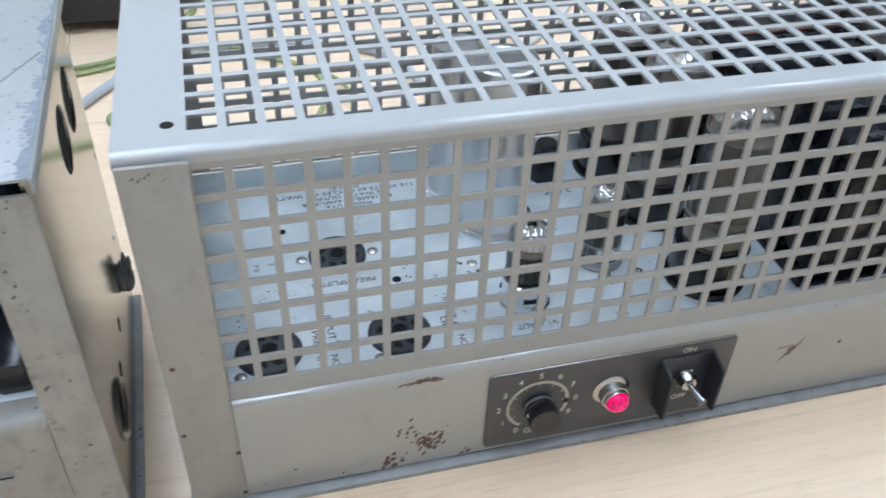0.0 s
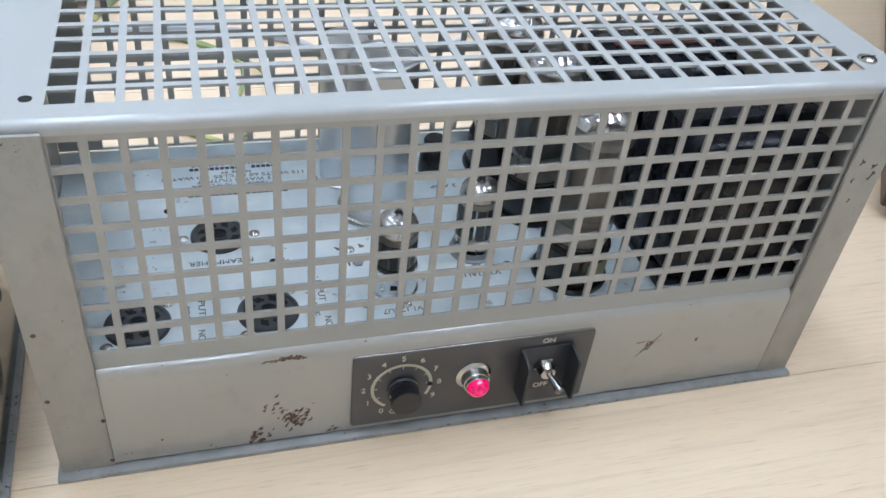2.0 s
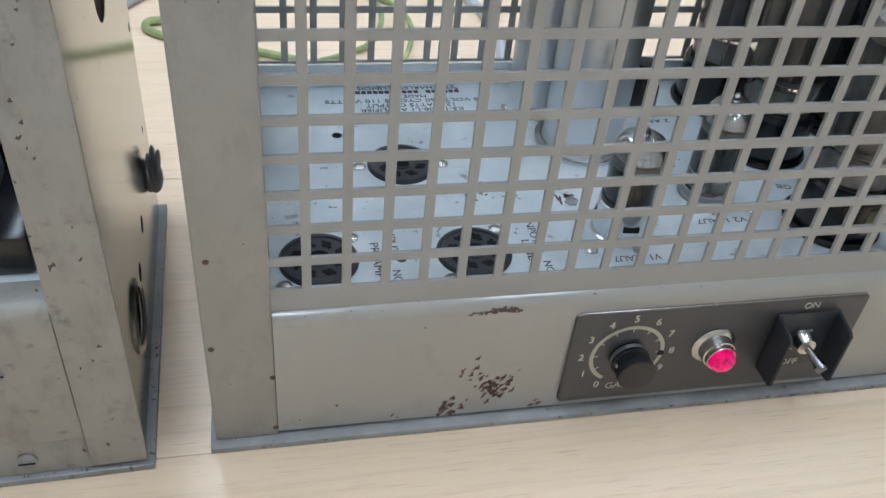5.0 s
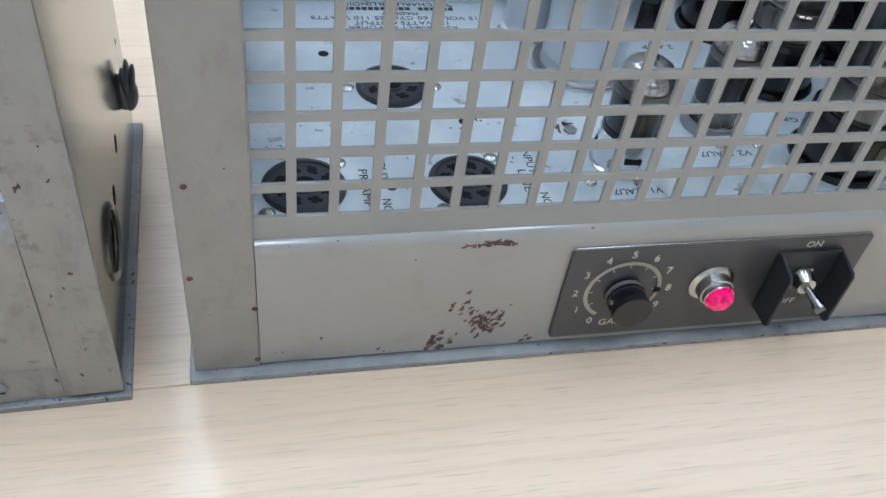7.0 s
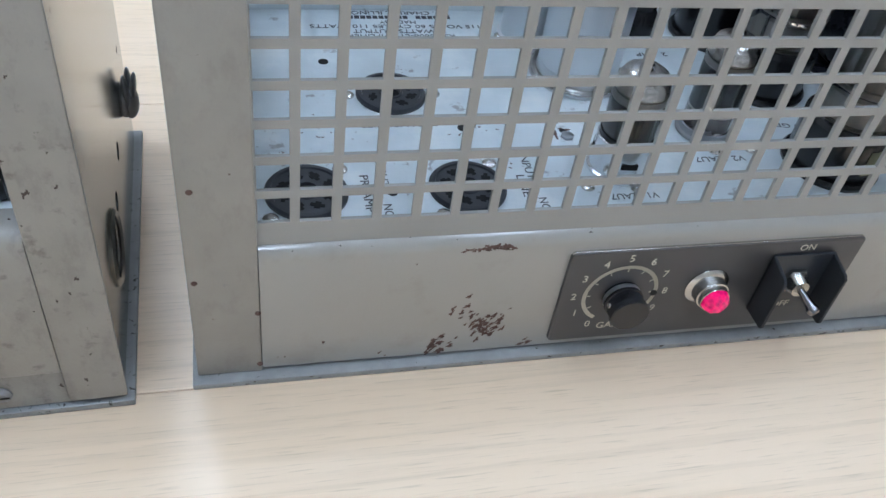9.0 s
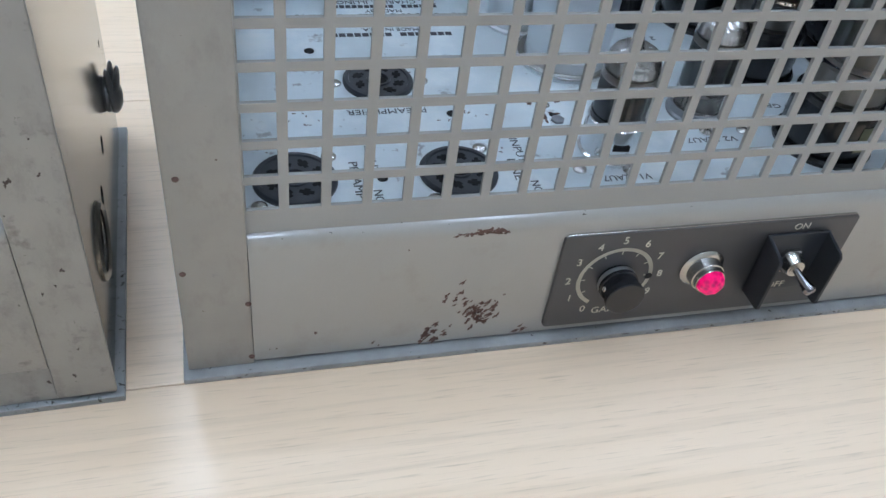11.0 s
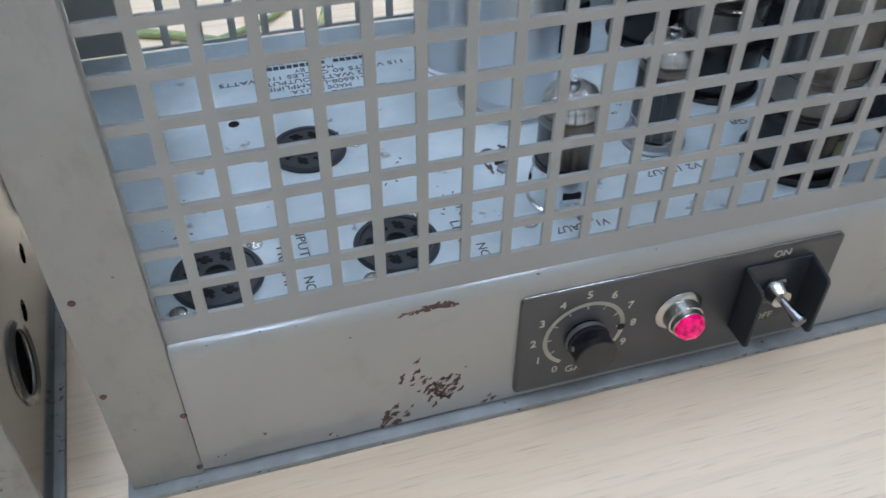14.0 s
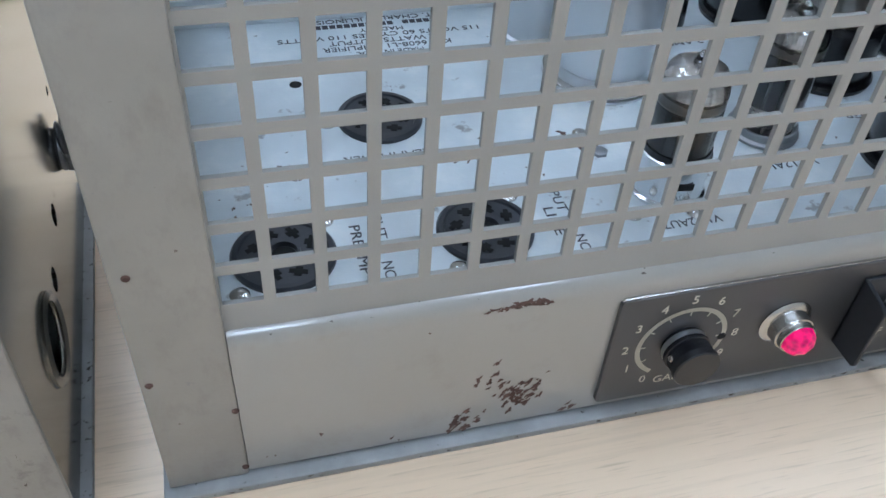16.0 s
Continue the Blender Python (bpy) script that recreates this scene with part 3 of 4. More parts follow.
for x in (0.2368, 0.2652):
    bm = bmesh.new()
    ring = [(Y - 0.0001, 0.0213), (Y - 0.0001, 0.0538), (-0.0118, 0.0510), (-0.0134, 0.0492), (-0.0134, 0.0228), (-0.0120, 0.0213)]
    a = [bm.verts.new((x, y, z)) for y, z in ring]
    b = [bm.verts.new((x + 0.0014, y, z)) for y, z in ring]
    bm.faces.new(a), bm.faces.new(b)
    for i in range(6):
        bm.faces.new((a[i], a[(i + 1) % 6], b[(i + 1) % 6], b[i]))
    bmesh.ops.bevel(bm, geom=list(bm.edges), offset=0.0003, segments=2, affect="EDGES")
    part("guard_wing", bm, GUARD, guard)
sw = part("toggle_switch", lathe([(0, 0), (0.0066, 0), (0.0066, 0.0018), (0.0060, 0.0024), (0, 0.0024)], 6), TIN, cp, "bright toggle switch with hexagonal nut", on_front(SX, SZ, -0.0015))
part("bushing", lathe([(0.0058, 0.0020), (0.0058, 0.0022), (0.0046, 0.0050), (0.0040, 0.0068), (0, 0.0068)], 24), TIN, sw)
part("lever", lathe([(0, 0), (0.0015, 0), (0.0016, 0.0040), (0.0018, 0.0080), (0.0021, 0.0108), (0.0026, 0.0122), (0.0028, 0.0134), (0.0026, 0.0146), (0.0018, 0.0155), (0, 0.0159)], 24), DARKCHROME, sw, "chromed lever", Matrix.Translation((0, 0, 0.0048)) @ Matrix.Rotation(radians(26), 4, "Y") @ Matrix.Rotation(radians(28), 4, "X") @ Matrix.Diagonal((1, 1, 0.86, 1)))


# deck fittings
def socket(x, y, turn, r=0.0142):
    m = Matrix.Translation((x, y, DK)) @ Matrix.Rotation(radians(turn), 4, "Z")
    s = part("valve_socket", lathe([(0, 0.0005), (0.0040, 0.0005), (0.0042, 0.0022), (0.0050, 0.0022), (0.0052, 0.0015), (r - 0.0026, 0.0015), (r - 0.0022, 0.0022), (r - 0.0007, 0.0021), (r, 0.0012), (r, 0), (0, 0)], 40), SOCKET, amp, "dark phenolic octal socket", m)
    # Socket openings are flat black shapes, their inner shade put into the colour.
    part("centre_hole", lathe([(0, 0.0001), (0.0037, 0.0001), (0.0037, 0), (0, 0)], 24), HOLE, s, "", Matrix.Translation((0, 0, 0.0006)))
    for k in range(8):
        a = 2 * math.pi * (k + 0.5) / 8
        bm = box(-0.0027, 0.0027, -0.0008, 0.0008, 0, 0.0002)
        box(-0.0011, 0.0011, -0.0018, 0.0018, 0, 0.00021, bm=bm)
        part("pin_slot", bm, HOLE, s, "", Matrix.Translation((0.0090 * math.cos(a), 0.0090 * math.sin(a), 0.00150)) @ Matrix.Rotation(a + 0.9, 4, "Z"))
    for sx in (-1, 1):
        part("fixing_screw", lathe([(0, 0.0016), (0.0018, 0.0014), (0.0029, 0.0006), (0.0030, 0), (0, 0)], 16), TIN, s, "", Matrix.Translation((sx * (r + 0.0037), 0, 0)))
    return s


socket(0.0462, 0.0268, 44, 0.0156)
socket(0.1080, 0.0262, 50, 0.0153)
socket(0.0880, 0.0906, 0, 0.0152)
# Thin black discs on the solid deck paint the dark of its holes.
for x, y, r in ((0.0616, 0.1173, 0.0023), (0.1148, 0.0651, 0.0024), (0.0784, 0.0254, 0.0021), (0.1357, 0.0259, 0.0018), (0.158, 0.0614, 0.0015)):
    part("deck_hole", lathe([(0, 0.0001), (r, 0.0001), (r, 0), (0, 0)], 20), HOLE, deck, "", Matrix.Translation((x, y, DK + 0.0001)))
for x, y in ((0.1571, 0.0241), (0.1562, 0.0691), (0.2400, 0.0442), (0.1500, 0.1398)):
    part("deck_screw", lathe([(0, 0.0014), (0.0018, 0.0012), (0.0028, 0.0005), (0.0029, 0), (0, 0)], 16), TIN, deck, "", Matrix.Translation((x, y, DK)))
part("hex_screw", lathe([(0, 0.0014), (0.0022, 0.0014), (0.0030, 0.0010), (0.0031, 0), (0, 0)], 6), ZINC, deck, "", Matrix.Translation((0.1589, 0.0573, DK)))
for x, y, r, n in ((0.118, 0.0662, 0.0006, 10), (0.154, 0.0676, 0.0014, 5), (0.050, 0.0681, 0.0004, 12), (0.100, 0.1035, 0.0004, 8), (0.22, 0.0824, 0.0005, 8), (0.26, 0.0490, 0.0005, 6), (0.036, 0.0499, 0.0005, 8), (0.13, 0.0442, 0.0004, 8)):
    for _ in range(n):
        part("scuff", blotch(r * rnd.uniform(0.5, 1.3), rnd, 0.00008, 1.8), RUST, deck, "", Matrix.Translation((x + rnd.gauss(0, 0.006), y + rnd.gauss(0, 0.005), DK + 0.00002)) @ Matrix.Rotation(rnd.uniform(0, 3), 4, "Z"))


def deck_text(text, x, y, size, turn=180, width=None):
    return lettering(text, size, Matrix.Translation((x, y, DK + 0.00009)) @ Matrix.Rotation(radians(turn), 4, "Z"), INK, deck, width)


TX = 0.1015


def word_bars(words, y, height, letter):
    """A name as plain bars, one short bar for each letter's width."""
    total = sum(words) * letter + 0.0035 * (len(words) - 1)
    x = -total / 2
    for n in words:
        for k in range(n):
            part("printed_bar", box(x + 0.0002, x + letter - 0.0004, -height / 2, height / 2, 0, 0.00012), INK, deck, m=Matrix.Translation((TX, y, DK + 0.00003)) @ Matrix.Rotation(radians(180), 4, "Z"))
            x += letter
        x += 0.0035


word_bars((7, 8), 0.1305, 0.0030, 0.0036)
deck_text("MADE IN U.S.A.", TX, 0.1352, 0.0040, width=0.027)
deck_text("KS-16608-L1 AMPLIFIER", TX, 0.1397, 0.0046, width=0.052)
deck_text("12 WATTS OUTPUT", TX, 0.1442, 0.0046, width=0.045)
deck_text("115 VOLTS 60 CYCLES 110 WATTS", TX - 0.001, 0.1487, 0.0044, width=0.083)
deck_text("MADE BY", TX, 0.1529, 0.0040, width=0.018)
word_bars((6, 11), 0.1573, 0.0028, 0.0030)
deck_text("ST. CHARLES, ILLINOIS", TX, 0.1617, 0.0044, width=0.051)
deck_text("PREAMPLIFIER", 0.0880, 0.0689, 0.0050, width=0.033)
deck_text("INPUT", 0.0760, 0.0375, 0.0049, -90, 0.0170)
deck_text("PREAMP", 0.0685, 0.0256, 0.0049, -90, 0.0215)
deck_text("NC", 0.0752, 0.0155, 0.0048, -90)
deck_text("INPUT", 0.1355, 0.0385, 0.0049, -90, 0.0160)
deck_text("LINE", 0.1308, 0.0265, 0.0049, -90, 0.0130)
deck_text("NC", 0.1362, 0.0155, 0.0048, -90)
deck_text("V1 12AU7", 0.1748, 0.0176, 0.0048, width=0.0205)
deck_text("V2 12AU7", 0.2225, 0.0390, 0.0048, width=0.0235)
deck_text("6L6 GB", 0.2700, 0.0606, 0.0046, 170, 0.018)
deck_text("2 AMP", 0.2240, 0.1225, 0.0046, width=0.0165)


# ---------------------------------------------------------------- valves and cans on the deck
def shell(profile, thick=0.0007, seg=36):
    """A glass envelope with an outer and an inner skin."""
    inner = [(max(r - thick, 0), z - (thick if i == 0 else 0)) for i, (r, z) in enumerate(profile)]
    return lathe(profile + inner[::-1], seg)


def small_valve(x, y, turn, skirt):
    t = thing("vacuum_tube", "small nine-pin glass vacuum tube with silvered top in its deck socket", "vacuum tube", pose(x, y, DK, 0, 0, turn), group="small vacuum tubes")
    b = part("socket_ring", lathe([(0.0090, 0.0004), (0.0128, 0.0004), (0.0130, 0.0016), (0.0122, 0.0022), (0.0120, 0.0024), (0.0118, 0.0165 if skirt else 0.0050), (0.0112, 0.0168 if skirt else 0.0052), (0.0108, 0.0165 if skirt else 0.005), (0.0106, 0.0030), (0.0090, 0.0030), (0.0090, 0.0004)], 40), SKIRT if skirt else ZINC, t, "bright metal skirt" if skirt else "dull metal socket ring")
    for s in (-1, 1):
        part("skirt_screw", lathe([(0, 0.0022), (0.0020, 0.0019), (0.0030, 0.0006), (0.0030, 0), (0, 0)], 16), CHROME, b, "", Matrix.Translation((s * 0.0148 * math.sin(radians(15)), -s * 0.0150 * math.cos(radians(15)), 0)))
    part("insulator", lathe([(0, 0.0016), (0.0100, 0.0016), (0.0100, 0.0038), (0, 0.0038)], 32), BLACK, t)
    if skirt:
        for k in (-96, 30, 150):
            part("skirt_slot", box(-0.0034, 0.0034, -0.0002, 0.0002, 0.0080, 0.0106, 0.0001), HOLE, b, "", Matrix.Rotation(radians(k + 90), 4, "Z") @ Matrix.Translation((0, -0.0119, 0)))
        part("clamp_ring", lathe([(0.0103, 0.0150), (0.0112, 0.0150), (0.0112, 0.0190), (0.0103, 0.0192)], 36), BLACK, t)
    R = 0.0108
    z0 = 0.0040
    prof = [(0, z0 + 0.0478), (0.0009, z0 + 0.0474), (0.0014, z0 + 0.0460), (0.0024, z0 + 0.0446), (0.0058, z0 + 0.0438), (0.0086, z0 + 0.0420), (0.0102, z0 + 0.0392), (R, z0 + 0.0358), (R, z0 + 0.0030), (0.0096, z0), (0.0, z0)]
    part("envelope", shell(prof), GLASS, t, "clear glass envelope")
    part("getter", lathe([(0, z0 + 0.0432), (0.0050, z0 + 0.0427), (0.0078, z0 + 0.0408), (0.0093, z0 + 0.0382), (0.0098, z0 + 0.0348), (0.0095, z0 + 0.0346), (0.0089, z0 + 0.0375), (0, z0 + 0.0410)], 36), GETTER, t, "silver getter flash")
    for z in (0.0088, 0.0300):
        part("mica", lathe([(0, z0 + z), (0.0088, z0 + z), (0.0088, z0 + z + 0.0004), (0, z0 + z + 0.0004)], 14), MICA, t)
    part("getter_ring", lathe([(0.0046, z0 + 0.0322), (0.0052, z0 + 0.0322), (0.0054, z0 + 0.0328), (0.0050, z0 + 0.0334), (0.0045, z0 + 0.0330)], 24), TIN, t)
    part("cathode_lead", box(-0.0004, 0.0004, -0.0004, 0.0004, z0 + 0.0304, z0 + 0.0326), TIN, t)
    for s in (-1, 1):
        part("anode_flange", box(s * 0.0043 - 0.0003, s * 0.0043 + 0.0003, -0.0066, 0.0066, z0 + 0.0098, z0 + 0.0294), PLATEGREY, t)
        part("anode", box(s * 0.0043 - 0.0040, s * 0.0043 + 0.0040, -0.0056, 0.0056, z0 + 0.0094, z0 + 0.0298, 0.0012), ANODE, t)
    for k in range(9):
        a = 2 * math.pi * k / 10
        part("pin", lathe([(0, 0), (0.0005, 0), (0.0005, 0.0088), (0, 0.0088)], 8), TIN, t, "", Matrix.Translation((0.0062 * math.cos(a), 0.0062 * math.sin(a), z0 + 0.0008)))
    return t


small_valve(0.1735, 0.0356, 0, True)
small_valve(0.2235, 0.0590, 160, False)


def power_valve(x, y, turn):
    t = thing("power_tube", "tall glass power tube with black bakelite base and silver dome, red reflection painted inside", "vacuum tube", pose(x, y, DK, 0, 0, turn), group="power tubes")
    part("socket_ring", lathe([(0, 0.0002), (0.0208, 0.0002), (0.0212, 0.0020), (0.0202, 0.0034), (0, 0.0034)], 40), BLACK, t)
    part("base", lathe([(0, 0.0036), (0.0185, 0.0036), (0.0190, 0.0046), (0.0190, 0.0240), (0.0176, 0.0260), (0, 0.0260)], 40), BLACK, t, "black bakelite base")
    part("base_label", arc_band(0.01915, 0.0080, 0.0200, -70, -20), material("olive_base_label", (0.16, 0.17, 0.10), 0.6, vary=0.3, scale=200), t, "faded olive base label")
    R, z0 = 0.0172, 0.0262
    prof = [(0, z0 + 0.0800), (0.0050, z0 + 0.0795), (0.0100, z0 + 0.0775), (0.0140, z0 + 0.0742), (0.0163, z0 + 0.0700), (R, z0 + 0.0650), (R, z0 + 0.0200), (0.0168, z0 + 0.0100), (0.0160, z0), (0, z0)]
    part("envelope", shell(prof, 0.0009, 44), GLASS, t, "clear glass envelope")
    part("getter", lathe([(0.0075, z0 + 0.0768), (0.0115, z0 + 0.0748), (0.0142, z0 + 0.0715), (0.0152, z0 + 0.0690), (0.0150, z0 + 0.0688), (0.0138, z0 + 0.0708), (0.0112, z0 + 0.0740)], 40), GETTER, t, "silver getter flash")
    for z, r in ((0.0150, 0.0140), (0.0610, 0.0145)):
        part("mica", lathe([(0, z0 + z), (r, z0 + z), (r, z0 + z + 0.0006), (0, z0 + z + 0.0006)], 16), MICA, t)
    part("anode", box(-0.0098, 0.0098, -0.0062, 0.0062, z0 + 0.0158, z0 + 0.0606, 0.0030), PLATEGREY, t, "grey anode box")
    for s in (-1, 1):
        part("anode_fin", box(s * 0.0112 - 0.0016, s * 0.0112 + 0.0016, -0.0004, 0.0004, z0 + 0.0160, z0 + 0.0604), PLATEGREY, t)
        part("support_rod", lathe([(0, 0), (0.0006, 0), (0.0006, 0.0640), (0, 0.0640)], 8), TIN, t, "", Matrix.Translation((s * 0.0085, 0.003, z0 + 0.0012)))
    part("stem", lathe([(0.0085, z0 + 0.0008), (0.0070, z0 + 0.0040), (0.0052, z0 + 0.0110), (0, z0 + 0.0120)], 24), MICA, t)
    # Small red cup stands in for the red reflection on the dome.
    part("getter_cup", lathe([(0, z0 + 0.0640), (0.0030, z0 + 0.0640), (0.0032, z0 + 0.0665), (0, z0 + 0.0660)], 16), material("painted_red_reflection", (0.45, 0.03, 0.03), 0.4), t)
    return t


def arc_band(r, z0, z1, a0, a1, n=10):
    bm = bmesh.new()
    vs = [[bm.verts.new((k * math.cos(radians(a0 + (a1 - a0) * i / n)), k * math.sin(radians(a0 + (a1 - a0) * i / n)), z)) for k, z in ((r, z0), (r, z1), (r + 0.0001, z1), (r + 0.0001, z0))] for i in range(n + 1)]
    for a, b in zip(vs, vs[1:]):
        for i in range(4):
            bm.faces.new((a[i], a[(i + 1) % 4], b[(i + 1) % 4], b[i]))
    bm.faces.new(vs[0]), bm.faces.new(vs[-1])
    return bm


pv = power_valve(0.2720, 0.0335, -20)
copy_thing(pv, pose(0.2690, 0.0940, DK, 0, 0, 35))
copy_thing(pv, pose(0.2635, 0.1420, DK, 0, 0, 80))

# filter capacitor can
can = thing("capacitor_can", "tall drawn aluminium capacitor can standing on the deck", "capacitor", pose(0.1785, 0.1060, DK))
part("can_body", lathe([(0, 0.0002), (0.0225, 0.0002), (0.0225, 0.0012), (0.0196, 0.0016), (0.0192, 0.0028), (0.0190, 0.0060), (0.0186, 0.0072), (0.0190, 0.0084), (0.0190, 0.0955), (0.0184, 0.0975), (0.0172, 0.0981), (0.0168, 0.0969), (0, 0.0969)], 56), ALU, can)
part("mounting_ring", lathe([(0.0193, 0.0016), (0.0218, 0.0014), (0.0224, 0.0026), (0.0206, 0.0032), (0.0194, 0.0030)], 48), TIN, can)
low_can = thing("capacitor_can", "lower dull aluminium capacitor can beside the tall one", "capacitor", pose(0.1640, 0.1405, DK))
part("can_body", lathe([(0, 0.0002), (0.0150, 0.0002), (0.0150, 0.0014), (0.0135, 0.0020), (0.0133, 0.0900), (0.0126, 0.0916), (0, 0.0910)], 40), ALU, low_can)

fuse = thing("fuse_holder", "black bakelite fuse holder with a ribbed cap on the deck", "fuse holder", pose(0.2215, 0.1400, DK))
part("fuse_body", lathe([(0, 0.0001), (0.0092, 0.0001), (0.0094, 0.0020), (0.0088, 0.0120), (0.0076, 0.0150), (0.0068, 0.0165), (0, 0.0165)], 32), BLACK, fuse)
part("fuse_cap", lathe([(0, 0.0166), (0.0066, 0.0166), (0.0070, 0.0176), (0.0070, 0.0228), (0.0058, 0.0242), (0, 0.0246)], 48, flute=(24, 0.0003, 0.0175, 0.0229)), BLACK, fuse)


# transformers
def transformer(x0, x1, y0, y1, h, label, paper=False, parent_m=None, z=DK):
    t = thing("transformer", label, "transformer", parent_m if parent_m is not None else pose(0, 0, 0), group="black transformers")
    zc = z + 0.0004
    part("foot_flange", box(x0 - 0.001, x1 + 0.001, y0 - 0.001, y1 + 0.001, zc, zc + 0.0030, 0.0006), CRACKLE, t)
    mid0, mid1 = y0 + (y1 - y0) * 0.36, y0 + (y1 - y0) * 0.64
    part("core", box(x0 + 0.0004, x1 - 0.0004, mid0, mid1, zc + 0.0031, z + h, 0.0010), CRACKLE, t, "black laminated core")
    for a, b, s in ((y0 + 0.001, mid0 - 0.0003, -1), (mid1 + 0.0003, y1 - 0.001, 1)):
        bm = box(x0 + 0.003, x1 - 0.003, a, b, zc + 0.0031, z + h - 0.004)
        out = [e for e in bm.edges if all(abs(v.co.y - (a if s < 0 else b)) < 1e-5 for v in e.verts)] + [e for e in bm.edges if abs(e.verts[0].co.y - e.verts[1].co.y) > 1e-4]
        bmesh.ops.bevel(bm, geom=out, offset=0.009, segments=5, affect="EDGES", profile=0.5)
        part("end_bell", bm, CRACKLE, t, "rounded black end bell")
    for x in (x0 + 0.005, x1 - 0.005):
        for zz in (z + 0.010, z + h - 0.008):
            part("core_bolt", lathe([(0, 0.0030), (0.0030, 0.0030), (0.0034, 0.0020), (0.0034, 0), (0, 0)], 6), BLACK, t, "", on_front(x, zz, mid0 - 0.0002))
    if paper:
        part("winding_paper", box(x0 + 0.014, x1 - 0.016, mid0 + 0.004, mid1 - 0.004, z + h + 0.0001, z + h + 0.0012, 0.0004), COPPER, t, "reddish paper label")
    return t


transformer(0.3170, 0.4060, 0.0140, 0.0840, 0.0900, "large black enamelled mains transformer with rounded end bells")
transformer(0.3050, 0.4000, 0.0940, 0.1610, 0.0900, "black enamelled output transformer with a reddish paper label", True)

# ---------------------------------------------------------------- the open amplifier beside it
BOX = pose(-0.0213, -0.0070, 0, 0, 0, 1.5) @ Matrix.Diagonal((1, 1, 1.035, 1))
amp2 = thing("open_amplifier_chassis", "scuffed grey amplifier chassis without cover, black parts inside", "amplifier", BOX)
# own frame: x runs from 0 (its near lip) to the far side at -0.42, y from 0 to 0.174
part("base_plate", box(-W, 0, 0, 0.174, 0, 0.0032, 0.0006), DARKEDGE, amp2, "worn bare steel base edge")
bm = holed(0.0043, 0.1680, 0.0034, 0.1935, VENTS + SLOTS, 0.0014)
part("side_wall", moved(bm, Matrix.Translation((-0.0052, 0, 0)) @ Matrix(((0, 0, 1, 0), (1, 0, 0, 0), (0, 1, 0, 0), (0, 0, 0, 1)))), STEEL, amp2, "shiny bare steel side with round vent holes")
bm = holed(0.0043, 0.1680, 0.0034, 0.1935, VENTS, 0.0014)
part("side_wall", moved(bm, Matrix.Translation((-W + 0.0020, 0, 0)) @ Matrix(((0, 0, 1, 0), (1, 0, 0, 0), (0, 1, 0, 0), (0, 0, 0, 1)))), DIRTY, amp2)
part("grommet_ring", moved(lathe([(0.0118, -0.0004), (0.0150, -0.0004), (0.0154, 0.0008), (0.0140, 0.0018), (0.0120, 0.0010)], 40), Matrix.Translation((-0.0038, 0.0465, 0.0390)) @ Matrix.Rotation(radians(90), 4, "Y")), TIN, amp2, "dull metal grommet ring")
for x0, x1 in ((-0.0230, -0.0024), (-W + 0.0020, -W + 0.0264)):
    part("corner_post", box(x0, x1, 0.0010, 0.0034, 0.0050, 0.1895, 0.0006), DIRTY, amp2)
bm = box(-0.0310, -0.0012, 0.0010, 0.1700, 0.1945, 0.1960, 0.0005)
part("top_flange", bm, CHIPPED, amp2, "pale top flange with chipped paint and a scratch")
part("flange_lip", box(-0.0013, -0.0002, 0.0010, 0.1700, 0.1895, 0.1955, 0.0005), CHIPPED, amp2)
part("scratch", moved(box(-0.034, 0.020, -0.0004, 0.0004, 0, 0.0002), Matrix.Translation((-0.0135, 0.078, 0.1960)) @ Matrix.Rotation(radians(62), 4, "Z")), material("scratch_grey", (0.22, 0.23, 0.25), 0.5), amp2)
part("screw_hole", lathe([(0, 0.0001), (0.0024, 0.0001), (0.0024, 0), (0, 0)], 20), HOLE, amp2, "", Matrix.Translation((-0.0225, 0.0150, 0.1960)))
# the paint is rubbed through along the flange's edge
bm = bmesh.new()
edge = []
wide = 0.003
for k in range(338):
    wide = min(0.0062, max(0.0008, wide + rnd.uniform(-0.0009, 0.0009)))
    edge.append((bm.verts.new((-0.0013, 0.0012 + 0.0005 * k, 0.19612)), bm.verts.new((-0.0013 - wide, 0.0012 + 0.0005 * k, 0.19612)), bm.verts.new((-0.0013 - wide, 0.0012 + 0.0005 * k, 0.1959))))
for a, b in zip(edge, edge[1:]):
    bm.faces.new((a[0], b[0], b[1], a[1])), bm.faces.new((a[1], b[1], b[2], a[2]))
part("worn_edge", bm, RUBBED, amp2, "edge rubbed to blue-grey metal")
for k in range(90):
    u = rnd.random()
    part("paint_chip", blotch(0.0006 * rnd.uniform(0.3, 1.5), rnd, 0.0001, 1.3), RUBBED, amp2, "", Matrix.Translation((-0.0045 - 0.009 * u**2.0, rnd.uniform(0.004, 0.168), 0.1960)) @ Matrix.Rotation(rnd.uniform(0, 3), 4, "Z"))
for k in range(26):
    part("paint_chip", blotch(0.0006 * rnd.uniform(0.4, 1.5), rnd, 0.0001, 1.5), GRIME, amp2, "", on_front(rnd.uniform(-0.026, -0.0055), 0.005 + 0.184 * rnd.random() ** 0.6, 0.00095, rnd.uniform(50, 120)))
bm = bmesh.new()
rows = [[bm.verts.new((x, y - 0.001, z + 0.017)) for y, z in prof] for x in (-W + 0.0266, -0.0232)]
for i in range(len(prof)):
    j = (i + 1) % len(prof)
    bm.faces.new((rows[0][i], rows[0][j], rows[1][j], rows[1][i]))
bm.faces.new(rows[0]), bm.faces.new(rows[1])
part("front_panel", bm, DIRTY, amp2, "scuffed grey front panel")
